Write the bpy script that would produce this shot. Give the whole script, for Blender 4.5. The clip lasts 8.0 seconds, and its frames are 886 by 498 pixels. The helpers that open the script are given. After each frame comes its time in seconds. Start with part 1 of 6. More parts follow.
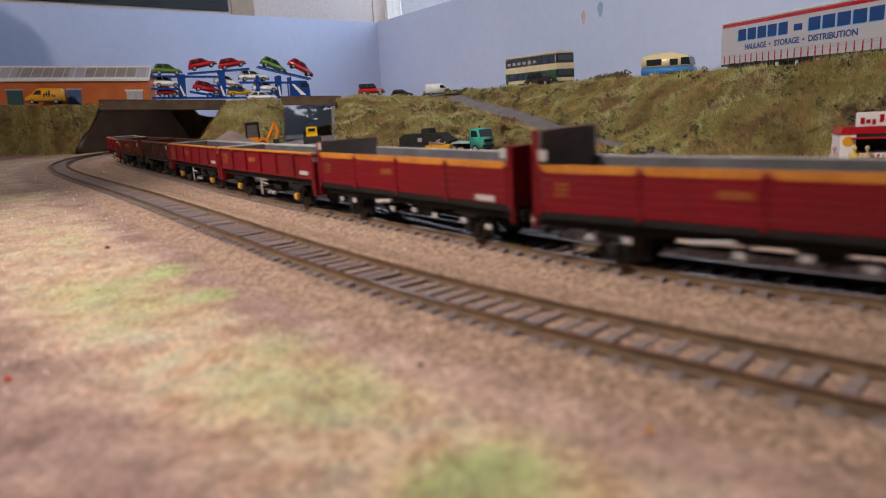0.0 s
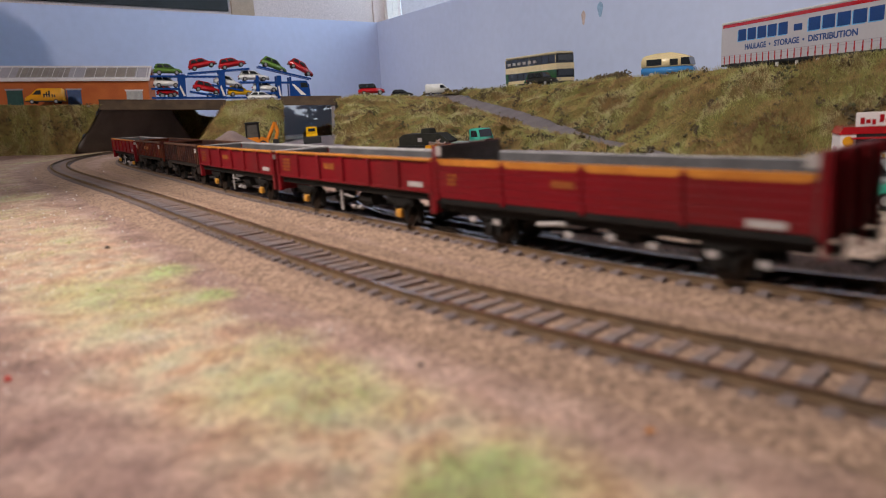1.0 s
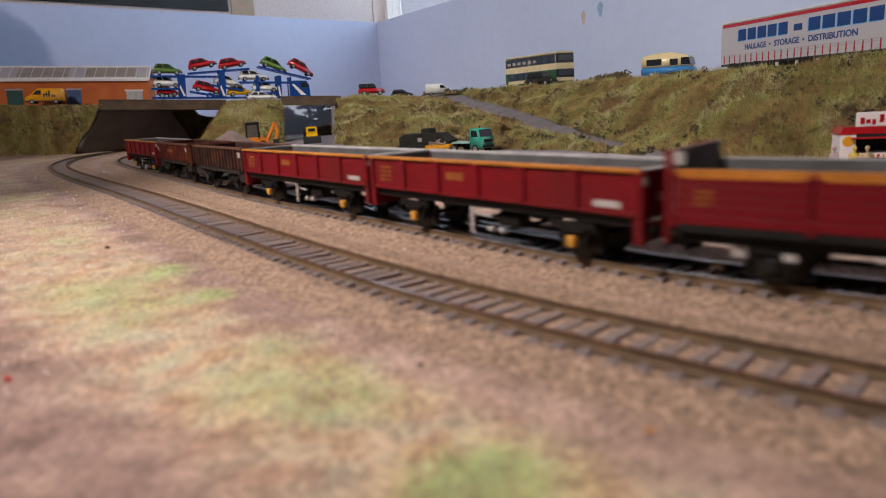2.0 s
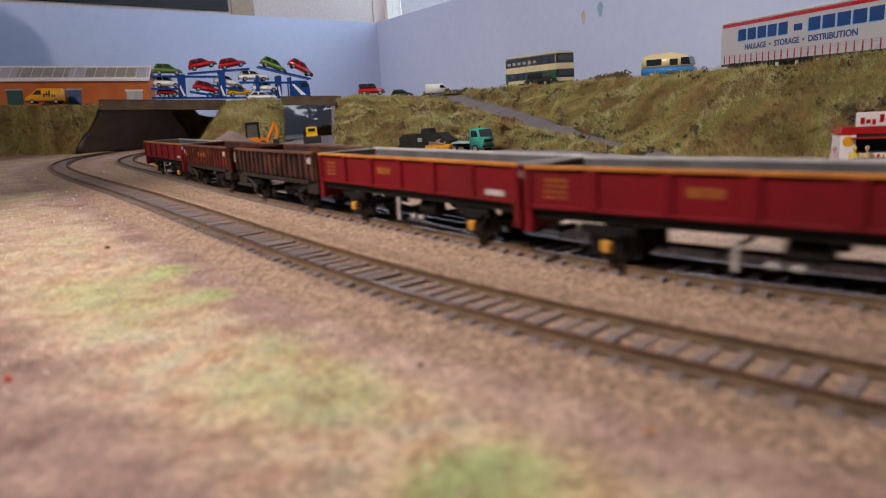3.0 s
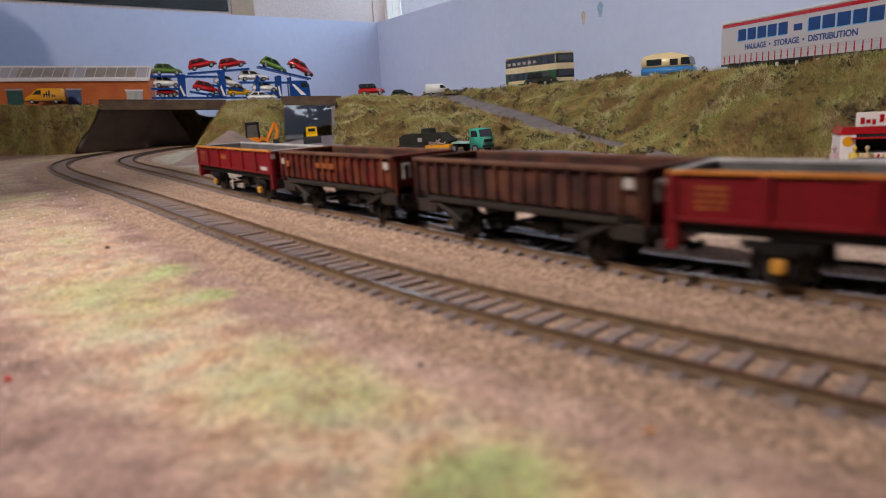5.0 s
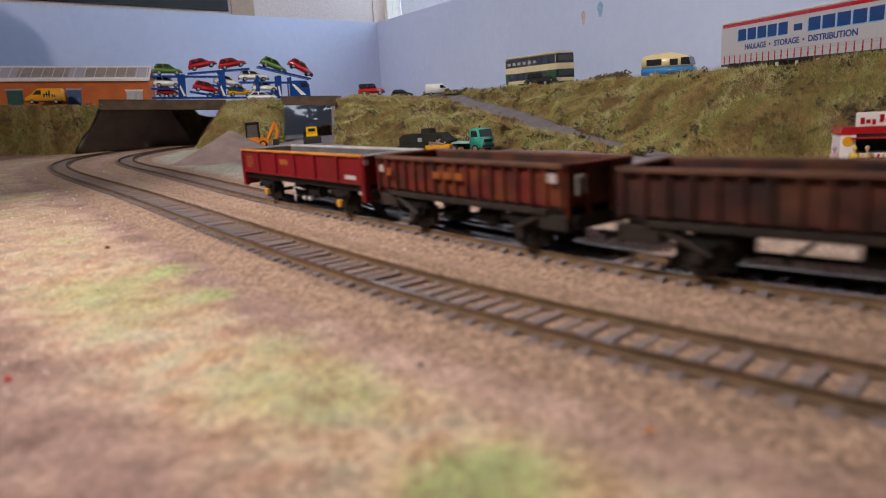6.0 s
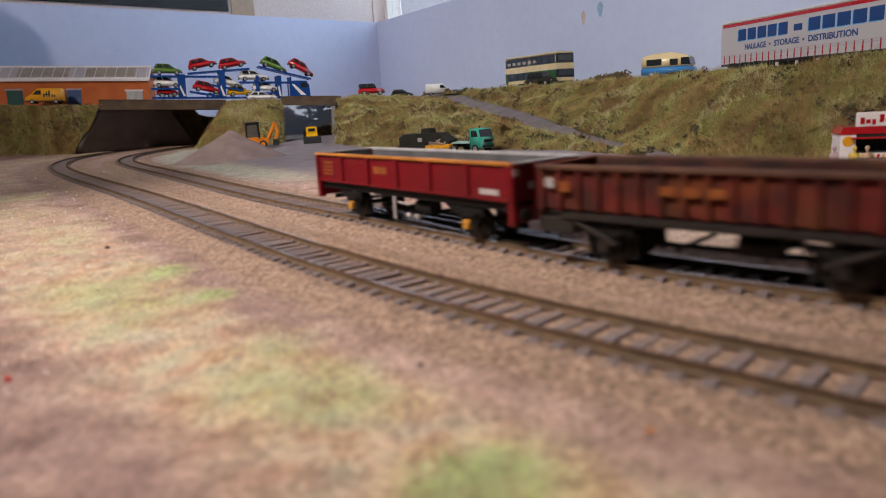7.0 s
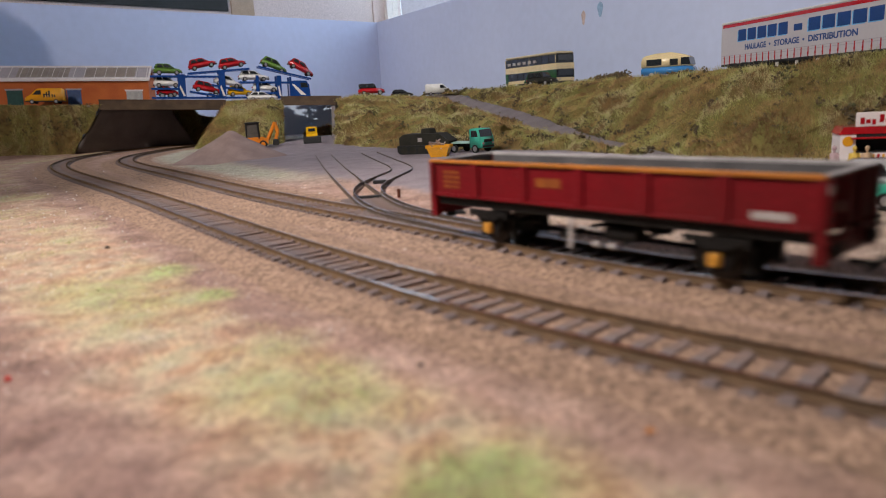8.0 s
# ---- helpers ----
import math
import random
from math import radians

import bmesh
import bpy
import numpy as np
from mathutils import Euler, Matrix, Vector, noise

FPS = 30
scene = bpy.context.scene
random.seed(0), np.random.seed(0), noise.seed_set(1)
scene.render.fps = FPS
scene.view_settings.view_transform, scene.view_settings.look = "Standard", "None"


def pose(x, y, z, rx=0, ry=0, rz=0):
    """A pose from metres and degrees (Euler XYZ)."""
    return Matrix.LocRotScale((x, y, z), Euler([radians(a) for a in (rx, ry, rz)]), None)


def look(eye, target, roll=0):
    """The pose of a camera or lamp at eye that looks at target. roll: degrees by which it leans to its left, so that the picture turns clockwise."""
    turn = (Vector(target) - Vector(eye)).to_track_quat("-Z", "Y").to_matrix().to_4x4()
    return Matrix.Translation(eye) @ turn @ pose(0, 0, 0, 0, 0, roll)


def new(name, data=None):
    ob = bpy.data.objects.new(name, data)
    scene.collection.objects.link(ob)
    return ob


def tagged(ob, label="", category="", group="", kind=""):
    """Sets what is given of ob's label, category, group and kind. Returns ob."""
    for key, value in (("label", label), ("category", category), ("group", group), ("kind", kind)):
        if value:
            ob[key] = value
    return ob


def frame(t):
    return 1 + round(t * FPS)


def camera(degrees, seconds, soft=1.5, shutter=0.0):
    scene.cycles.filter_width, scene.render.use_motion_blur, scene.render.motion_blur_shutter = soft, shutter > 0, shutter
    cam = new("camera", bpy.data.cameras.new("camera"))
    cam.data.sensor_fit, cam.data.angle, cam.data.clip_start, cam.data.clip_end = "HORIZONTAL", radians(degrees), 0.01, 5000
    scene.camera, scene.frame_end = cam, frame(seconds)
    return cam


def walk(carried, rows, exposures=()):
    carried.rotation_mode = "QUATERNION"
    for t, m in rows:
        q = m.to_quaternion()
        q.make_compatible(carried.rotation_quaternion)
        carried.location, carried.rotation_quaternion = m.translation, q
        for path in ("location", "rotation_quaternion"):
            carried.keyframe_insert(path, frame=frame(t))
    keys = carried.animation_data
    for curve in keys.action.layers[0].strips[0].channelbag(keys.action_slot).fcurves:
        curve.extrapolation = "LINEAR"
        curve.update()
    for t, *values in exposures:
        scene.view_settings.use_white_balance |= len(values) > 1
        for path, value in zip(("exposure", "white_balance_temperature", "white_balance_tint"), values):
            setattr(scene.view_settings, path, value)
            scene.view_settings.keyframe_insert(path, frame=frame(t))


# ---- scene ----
# A model railway in true size: 16.5 mm gauge, lengths below in millimetres, rail tops 3.5 mm above the board.
MM = 0.001
EYE = (0.0, 0.0, 0.0549)
cam = camera(65.0, 8.0, soft=1.0, shutter=0.8)
cam.data.dof.use_dof = True
cam.data.dof.focus_distance = 0.82
cam.data.dof.aperture_fstop = 15.5
STAND = look(EYE, (0.0, 0.97814, -0.15309), -3.27)
walk(cam, [(0.0, STAND), (8.0, STAND)])

# ---- light ----
world = bpy.data.worlds.new("world")
scene.world = world
world.use_nodes = True
wn = world.node_tree
sky = wn.nodes.new("ShaderNodeTexSky")
sky.sky_type, sky.sun_disc = "NISHITA", False
sky.sun_elevation, sky.sun_rotation = radians(35), radians(160)
wn.links.new(sky.outputs[0], wn.nodes["Background"].inputs[0])
wn.nodes["Background"].inputs[1].default_value = 0.12


def spot_lamp(name, eye, target, degrees, power, color, size=0.03):
    data = bpy.data.lights.new(name, "SPOT")
    data.energy, data.color, data.shadow_soft_size = power, color, size
    data.spot_size, data.spot_blend = radians(degrees), 1.0
    new(name, data).matrix_world = look(eye, target)


scene.view_settings.exposure = 0.0
# Unseen added lamp; its narrow cone makes light fade towards the right foreground.
spot_lamp("unseen_pool_lamp", (-0.6, -0.08, 0.95), (-0.13, 0.25, 0.0), 41, 82.0, (1.0, 0.90, 0.83))
# Unseen spot from the left, aimed to brighten the north board.
spot_lamp("unseen_spot", (-0.95, -0.6, 1.3), (0.62, 1.62, 0.26), 60, 200.0, (1.0, 0.93, 0.87))
# Second unseen spot, added to light the west board and throw a shadow there.
spot_lamp("unseen_spot", (-0.95, -0.6, 1.3), (-0.66, 1.5, 0.1), 42, 76.0, (1.0, 0.85, 0.74))


# ---- materials ----
def ramp_of(nt, colours):
    r = nt.nodes.new("ShaderNodeValToRGB")
    e = r.color_ramp.elements
    while len(e) < len(colours):
        e.new(0.5)
    for k, (at, c) in enumerate(colours):
        e[k].position, e[k].color = at, (*c, 1)
    return r


def mat(name, a, b=None, rough=0.6, metal=0.0, scale=150.0, fine=1500.0, bump=0.2, spread=(0.35, 0.65), coat=0.0, dirt=None, dirt_amount=0.5, rand=0.0, speck=0.7):
    """Two colours mixed by a coarse noise, darkened a little by a fine one, with bump; a dirt colour in patches."""
    b = b or tuple(v * 0.8 for v in a)
    m = bpy.data.materials.new(name)
    m.use_nodes = True
    nt = m.node_tree
    p = nt.nodes["Principled BSDF"]
    tc = nt.nodes.new("ShaderNodeTexCoord")
    n1 = nt.nodes.new("ShaderNodeTexNoise")
    n1.inputs["Scale"].default_value, n1.inputs["Detail"].default_value = scale, 6
    n2 = nt.nodes.new("ShaderNodeTexNoise")
    n2.inputs["Scale"].default_value, n2.inputs["Detail"].default_value = fine, 3
    for n in (n1, n2):
        nt.links.new(tc.outputs["Object"], n.inputs["Vector"])
    r1 = ramp_of(nt, [(spread[0], a), (spread[1], b)])
    nt.links.new(n1.outputs[0], r1.inputs[0])
    r2 = ramp_of(nt, [(0.3, (0.72, 0.72, 0.72)), (0.7, (1.15, 1.15, 1.15))])
    nt.links.new(n2.outputs[0], r2.inputs[0])
    mul = nt.nodes.new("ShaderNodeMixRGB")
    mul.blend_type, mul.inputs[0].default_value = "MULTIPLY", speck
    nt.links.new(r1.outputs[0], mul.inputs[1])
    nt.links.new(r2.outputs[0], mul.inputs[2])
    last = mul.outputs[0]
    if dirt:
        n3 = nt.nodes.new("ShaderNodeTexNoise")
        n3.inputs["Scale"].default_value, n3.inputs["Detail"].default_value = scale * 0.6, 8
        nt.links.new(tc.outputs["Object"], n3.inputs["Vector"])
        r3 = ramp_of(nt, [(0.45, (0, 0, 0)), (0.75, (dirt_amount,) * 3)])
        nt.links.new(n3.outputs[0], r3.inputs[0])
        mx = nt.nodes.new("ShaderNodeMixRGB")
        nt.links.new(r3.outputs[0], mx.inputs[0])
        nt.links.new(last, mx.inputs[1])
        mx.inputs[2].default_value = (*dirt, 1)
        last = mx.outputs[0]
    if rand:
        g = nt.nodes.new("ShaderNodeNewGeometry")
        r4 = ramp_of(nt, [(0.0, (1 - rand,) * 3), (1.0, (1 + rand,) * 3)])
        nt.links.new(g.outputs["Random Per Island"], r4.inputs[0])
        m4 = nt.nodes.new("ShaderNodeMixRGB")
        m4.blend_type, m4.inputs[0].default_value = "MULTIPLY", 1.0
        nt.links.new(last, m4.inputs[1])
        nt.links.new(r4.outputs[0], m4.inputs[2])
        last = m4.outputs[0]
    nt.links.new(last, p.inputs["Base Color"])
    p.inputs["Roughness"].default_value, p.inputs["Metallic"].default_value = rough, metal
    p.inputs["Coat Weight"].default_value = coat
    p.inputs["Specular IOR Level"].default_value = 0.5 if coat or metal or rough < 0.3 else 0.22
    if bump:
        bp = nt.nodes.new("ShaderNodeBump")
        bp.inputs["Strength"].default_value, bp.inputs["Distance"].default_value = bump, 0.0006
        nt.links.new(n2.outputs[0], bp.inputs["Height"])
        nt.links.new(bp.outputs[0], p.inputs["Normal"])
    return m


def plain(name, c, rough=0.4, metal=0.0, coat=0.0):
    return mat(name, c, tuple(v * 0.88 for v in c), rough, metal, 60.0, 900.0, 0.05, coat=coat)


def glow(name, c, strength):
    m = bpy.data.materials.new(name)
    m.use_nodes = True
    p = m.node_tree.nodes["Principled BSDF"]
    p.inputs["Base Color"].default_value = (*c, 1)
    p.inputs["Emission Color"].default_value = (*c, 1)
    p.inputs["Emission Strength"].default_value = strength
    return m


M_RED = mat("wagon_red_paint", (0.165, 0.0042, 0.009), (0.128, 0.0042, 0.008), 0.48, 0, 40, 700, 0.06, dirt=(0.07, 0.02, 0.015), dirt_amount=0.35)
M_RUST = mat("weathered_red_paint", (0.115, 0.012, 0.010), (0.045, 0.013, 0.010), 0.7, 0, 120, 900, 0.25, dirt=(0.17, 0.055, 0.013), dirt_amount=0.7)
M_RUSTDARK = mat("dark_weathered_paint", (0.05, 0.015, 0.014), (0.024, 0.013, 0.011), 0.75, 0, 120, 900, 0.25, dirt=(0.15, 0.055, 0.025), dirt_amount=0.6)
M_ORANGE = mat("yellow_band", (0.50, 0.19, 0.03), (0.38, 0.13, 0.022), 0.5, 0, 70, 900, 0.05)
M_GREYIN = mat("grey_inside", (0.11, 0.105, 0.11), (0.07, 0.066, 0.07), 0.7, 0, 60, 900, 0.2)
# The grey inside with missing light put into its colour, for dropside wagon ends.
M_BRIGHTIN = mat("brightened_grey_inside", (0.25, 0.23, 0.235), (0.19, 0.172, 0.175), 0.7, 0, 60, 900, 0.2)
M_WORNRAIL = mat("worn_grey_rail", (0.42, 0.40, 0.40), (0.30, 0.28, 0.285), 0.55, 0, 70, 900, 0.1)
M_FRAME = mat("black_underframe", (0.009, 0.0085, 0.0085), (0.014, 0.012, 0.011), 0.65, 0, 90, 1200, 0.2)
M_WHITE = plain("white_paint", (0.72, 0.70, 0.68), 0.5)
M_LABEL = plain("pale_label", (0.38, 0.34, 0.33), 0.6)
M_MARK = mat("faded_yellow_lettering", (0.27, 0.085, 0.016), (0.20, 0.05, 0.014), 0.6, 0, 200, 1500, 0.05)
M_WHEEL = mat("wheel_steel", (0.05, 0.042, 0.036), (0.03, 0.026, 0.024), 0.45, 0.6, 200, 1500, 0.1)
M_GRIME = mat("grimy_frame", (0.030, 0.021, 0.017), (0.018, 0.014, 0.012), 0.8, 0, 90, 900, 0.3)
M_AXLEBOX = plain("ochre_axlebox", (0.55, 0.26, 0.04), 0.5)
M_SIDING = mat("dull_siding_rail", (0.115, 0.082, 0.06), (0.07, 0.052, 0.04), 0.6, 0.2, 120, 1500, 0.2)
M_RAIL = mat("rusty_rail_side", (0.155, 0.09, 0.045), (0.095, 0.057, 0.03), 0.65, 0.1, 120, 1500, 0.2)
M_RAILTOP = mat("polished_rail_top", (0.70, 0.68, 0.67), (0.46, 0.42, 0.39), 0.13, 1.0, 150, 1500, 0.05)
M_SLEEPER = mat("grey_brown_sleeper", (0.225, 0.185, 0.188), (0.155, 0.125, 0.125), 0.85, 0, 150, 1500, 0.4, dirt=(0.27, 0.18, 0.14), dirt_amount=0.8)
M_BOARD = mat("painted_backdrop", (0.465, 0.525, 0.715), (0.495, 0.555, 0.74), 0.8, 0, 4, 60, 0.0, speck=0.12)
M_GRIT = mat("grit", (0.42, 0.28, 0.22), (0.24, 0.16, 0.12), 0.9, 0, 300, 2500, 0.3, rand=0.5)
M_DECK = mat("brown_bridge_board", (0.10, 0.068, 0.045), (0.065, 0.045, 0.032), 0.8, 0, 60, 900, 0.3)
M_ABUT = mat("dark_grey_abutment", (0.20, 0.183, 0.192), (0.16, 0.146, 0.154), 0.85, 0, 30, 700, 0.15)
M_LANE = mat("grey_lane", (0.21, 0.18, 0.185), (0.16, 0.135, 0.14), 0.9, 0, 40, 1800, 0.4)


# ---- building helpers ----
def box(bm, x0, x1, y0, y1, z0, z1, bevel=0.0, m=None):
    g = bmesh.ops.create_cube(bm, size=1.0)["verts"]
    bmesh.ops.scale(bm, vec=(abs(x1 - x0), abs(y1 - y0), abs(z1 - z0)), verts=g)
    bmesh.ops.translate(bm, vec=((x0 + x1) / 2, (y0 + y1) / 2, (z0 + z1) / 2), verts=g)
    if bevel:
        e = list({e for v in g for e in v.link_edges})
        r = bmesh.ops.bevel(bm, geom=e, offset=bevel, segments=1, affect="EDGES")
        g = list({v for f in r["faces"] for v in f.verts} | {v for v in g if v.is_valid})
    if m is not None:
        bmesh.ops.transform(bm, matrix=m, verts=g)
    return g


def rod(bm, a, b, r, n=10, r2=None):
    a, b = Vector(a), Vector(b)
    g = bmesh.ops.create_cone(bm, cap_ends=True, segments=n, radius1=r, radius2=r if r2 is None else r2, depth=(b - a).length)["verts"]
    m = Matrix.Translation((a + b) / 2) @ (b - a).to_track_quat("Z", "Y").to_matrix().to_4x4()
    bmesh.ops.transform(bm, matrix=m, verts=g)
    return g


def slab(bm, outline, y0, y1):
    """A side outline of (x, z) pulled out from y0 to y1."""
    v0 = [bm.verts.new((x, y0, z)) for x, z in outline]
    v1 = [bm.verts.new((x, y1, z)) for x, z in outline]
    n = len(outline)
    bm.faces.new(v0)
    bm.faces.new(v1[::-1])
    for k in range(n):
        bm.faces.new((v0[k], v1[k], v1[(k + 1) % n], v0[(k + 1) % n]))
    return v0 + v1


def mesh_of(name, bm, material, smooth=False):
    bmesh.ops.recalc_face_normals(bm, faces=bm.faces)
    bmesh.ops.scale(bm, vec=(MM, MM, MM), verts=bm.verts)
    me = bpy.data.meshes.new(name)
    bm.to_mesh(me)
    bm.free()
    me.materials.append(material)
    if smooth:
        me.shade_smooth()
    return me


def part(name, bm, material, parent=None, label="", smooth=False):
    ob = new(name, mesh_of(name, bm, material, smooth))
    if parent is not None:
        ob.parent = parent
    return tagged(ob, label)


def thing(name, label, category, m=None, group="", kind=""):
    ob = new(name)
    ob.empty_display_size = 0.01
    if m is not None:
        ob.matrix_world = m
    return tagged(ob, label, category, group, kind)


def at(x, y, z, rz=0.0, rx=0.0, ry=0.0):
    return pose(x * MM, y * MM, z * MM, rx, ry, rz)


# ---- the two running lines ----
def curve_through(points, n=40):
    p = np.array(points, float)
    p = np.vstack([2 * p[0] - p[1], p, 2 * p[-1] - p[-2]])
    out = []
    for i in range(1, len(p) - 2):
        a, b, c, d = p[i - 1:i + 3]
        for k in range(n):
            u = k / n
            out.append(0.5 * (2 * b + (c - a) * u + (2 * a - 5 * b + 4 * c - d) * u * u + (3 * b - a - 3 * c + d) * u ** 3))
    return np.array(out + [p[-2]])


class Line:
    def __init__(self, points):
        self.p = curve_through(points)
        self.s = np.concatenate([[0], np.cumsum(np.hypot(*np.diff(self.p, axis=0).T))])
        self.length = self.s[-1]

    def at(self, s):
        q = np.array([np.interp(s, self.s, self.p[:, k]) for k in (0, 1)])
        a, b = [np.array([np.interp(s + h, self.s, self.p[:, k]) for k in (0, 1)]) for h in (-6, 6)]
        d = (b - a) / max(1e-6, np.hypot(*(b - a)))
        return q, d


NEAR_LINE = Line([(336, -130), (256, -55), (190, 6), (130, 60.5), (74, 111), (25, 160), (-25, 220), (-82, 300), (-150, 400), (-219, 500), (-291, 600), (-362, 700),
                  (-429, 800), (-485, 900), (-523, 1000), (-539, 1100), (-530, 1200), (-490, 1300), (-420, 1380)])
FAR_LINE = Line([(1100, -668), (880, -490), (650, -300), (430, -115), (345, -42), (260, 32), (165, 115), (110, 163.5), (65, 206), (23, 260), (-21, 320), (-81, 400), (-149, 500), (-213, 600), (-278, 700),
                 (-343, 800), (-399, 900), (-434, 1000), (-441, 1100), (-430, 1200), (-390, 1290), (-320, 1360)])


def sweep(bm, line, s0, s1, offset, profile, step=6.0):
    """Pull a cross-section of (sideways, up) along a line."""
    n = max(2, int((s1 - s0) / step))
    rows = []
    for k in range(n + 1):
        q, d = line.at(s0 + (s1 - s0) * k / n)
        nx, ny = -d[1], d[0]
        rows.append([bm.verts.new((q[0] + nx * (offset + w), q[1] + ny * (offset + w), z)) for w, z in profile])
    m = len(profile)
    for a, b in zip(rows, rows[1:]):
        for j in range(m):
            bm.faces.new((a[j], a[(j + 1) % m], b[(j + 1) % m], b[j]))
    bm.faces.new(rows[0])
    bm.faces.new(rows[-1][::-1])


RAIL_SIDE = [(-0.9, 0.9), (0.9, 0.9), (0.9, 1.5), (0.25, 1.9), (0.25, 2.7), (0.42, 2.9), (0.42, 3.4), (-0.42, 3.4), (-0.42, 2.9), (-0.25, 2.7), (-0.25, 1.9), (-0.9, 1.5)]
RAIL_TOP = [(-0.38, 3.41), (0.38, 3.41), (0.38, 3.5), (-0.38, 3.5)]


def sleeper_mesh(length=25.0, width=3.2):
    bm = bmesh.new()
    box(bm, -width / 2, width / 2, -length / 2, length / 2, -0.6, 0.75, 0.2)
    for side in (-1, 1):
        for k in (-1, 1):
            box(bm, -0.8, 0.8, side * 8.65 + k * 1.15 - 0.4, side * 8.65 + k * 1.15 + 0.4, 0.7, 1.15)
    return mesh_of("sleeper", bm, M_SLEEPER)


def railway(name, line, label, sleepers, first):
    tr = thing(name, label, "railway track", kind="structure")
    for off in (-8.65, 8.65):
        bm = bmesh.new()
        sweep(bm, line, 0, line.length, off, RAIL_SIDE)
        rail = part("rail", bm, M_RAIL, tr, "rust-brown steel rail")
        bm = bmesh.new()
        sweep(bm, line, 0, line.length, off, RAIL_TOP)
        part("rail_head", bm, M_RAILTOP, rail, "worn shiny rail head")
    rng = random.Random(4)
    me = sleeper_mesh()
    s = first
    while s < line.length - 3:
        q, d = line.at(s)
        ob = new("sleeper", me)
        ob.parent = tr
        ob.matrix_local = at(q[0], q[1], (0.5 if q[1] < 175 else 0.8) + rng.uniform(-0.4, 0.15), math.degrees(math.atan2(d[1], d[0])) + rng.uniform(-1.2, 1.2))
        s += sleepers
    return tr


railway("track", NEAR_LINE, "rusty model track on brown sleepers in sandy ballast", 6.8, 150.0)
railway("track", FAR_LINE, "weathered model track on which the wagon train runs", 7.0, 760.0)


# ---- room ----
CORNER = Vector((-182.0, 2345.0))
DL = Vector((-0.691, -0.722)).normalized()
DR = Vector((0.490, -0.871)).normalized()
M_WALL = mat("room_wall_paint", (0.62, 0.54, 0.53), (0.58, 0.50, 0.49), 0.85, 0, 3, 300, 0.05)
M_CEIL = mat("ceiling_paint", (0.78, 0.76, 0.73), (0.72, 0.70, 0.68), 0.9, 0, 3, 200, 0.05)
M_CARPET = mat("carpet", (0.22, 0.18, 0.15), (0.16, 0.13, 0.11), 0.95, 0, 30, 700, 0.3)
FLOOR_Z, CEIL_Z = -950.0, 1500.0


def wall_slab(bm, a, b, thick, z0, z1):
    """An upright slab from plan point a to b, thickened to the left of its run."""
    a, b = Vector(a), Vector(b)
    d = (b - a).normalized()
    n = Vector((-d.y, d.x)) * thick
    v = [bm.verts.new((*q, z)) for z in (z0, z1) for q in (a, b, b + n, a + n)]
    for f in ((0, 1, 2, 3), (7, 6, 5, 4), (0, 4, 5, 1), (1, 5, 6, 2), (2, 6, 7, 3), (3, 7, 4, 0)):
        bm.faces.new([v[k] for k in f])


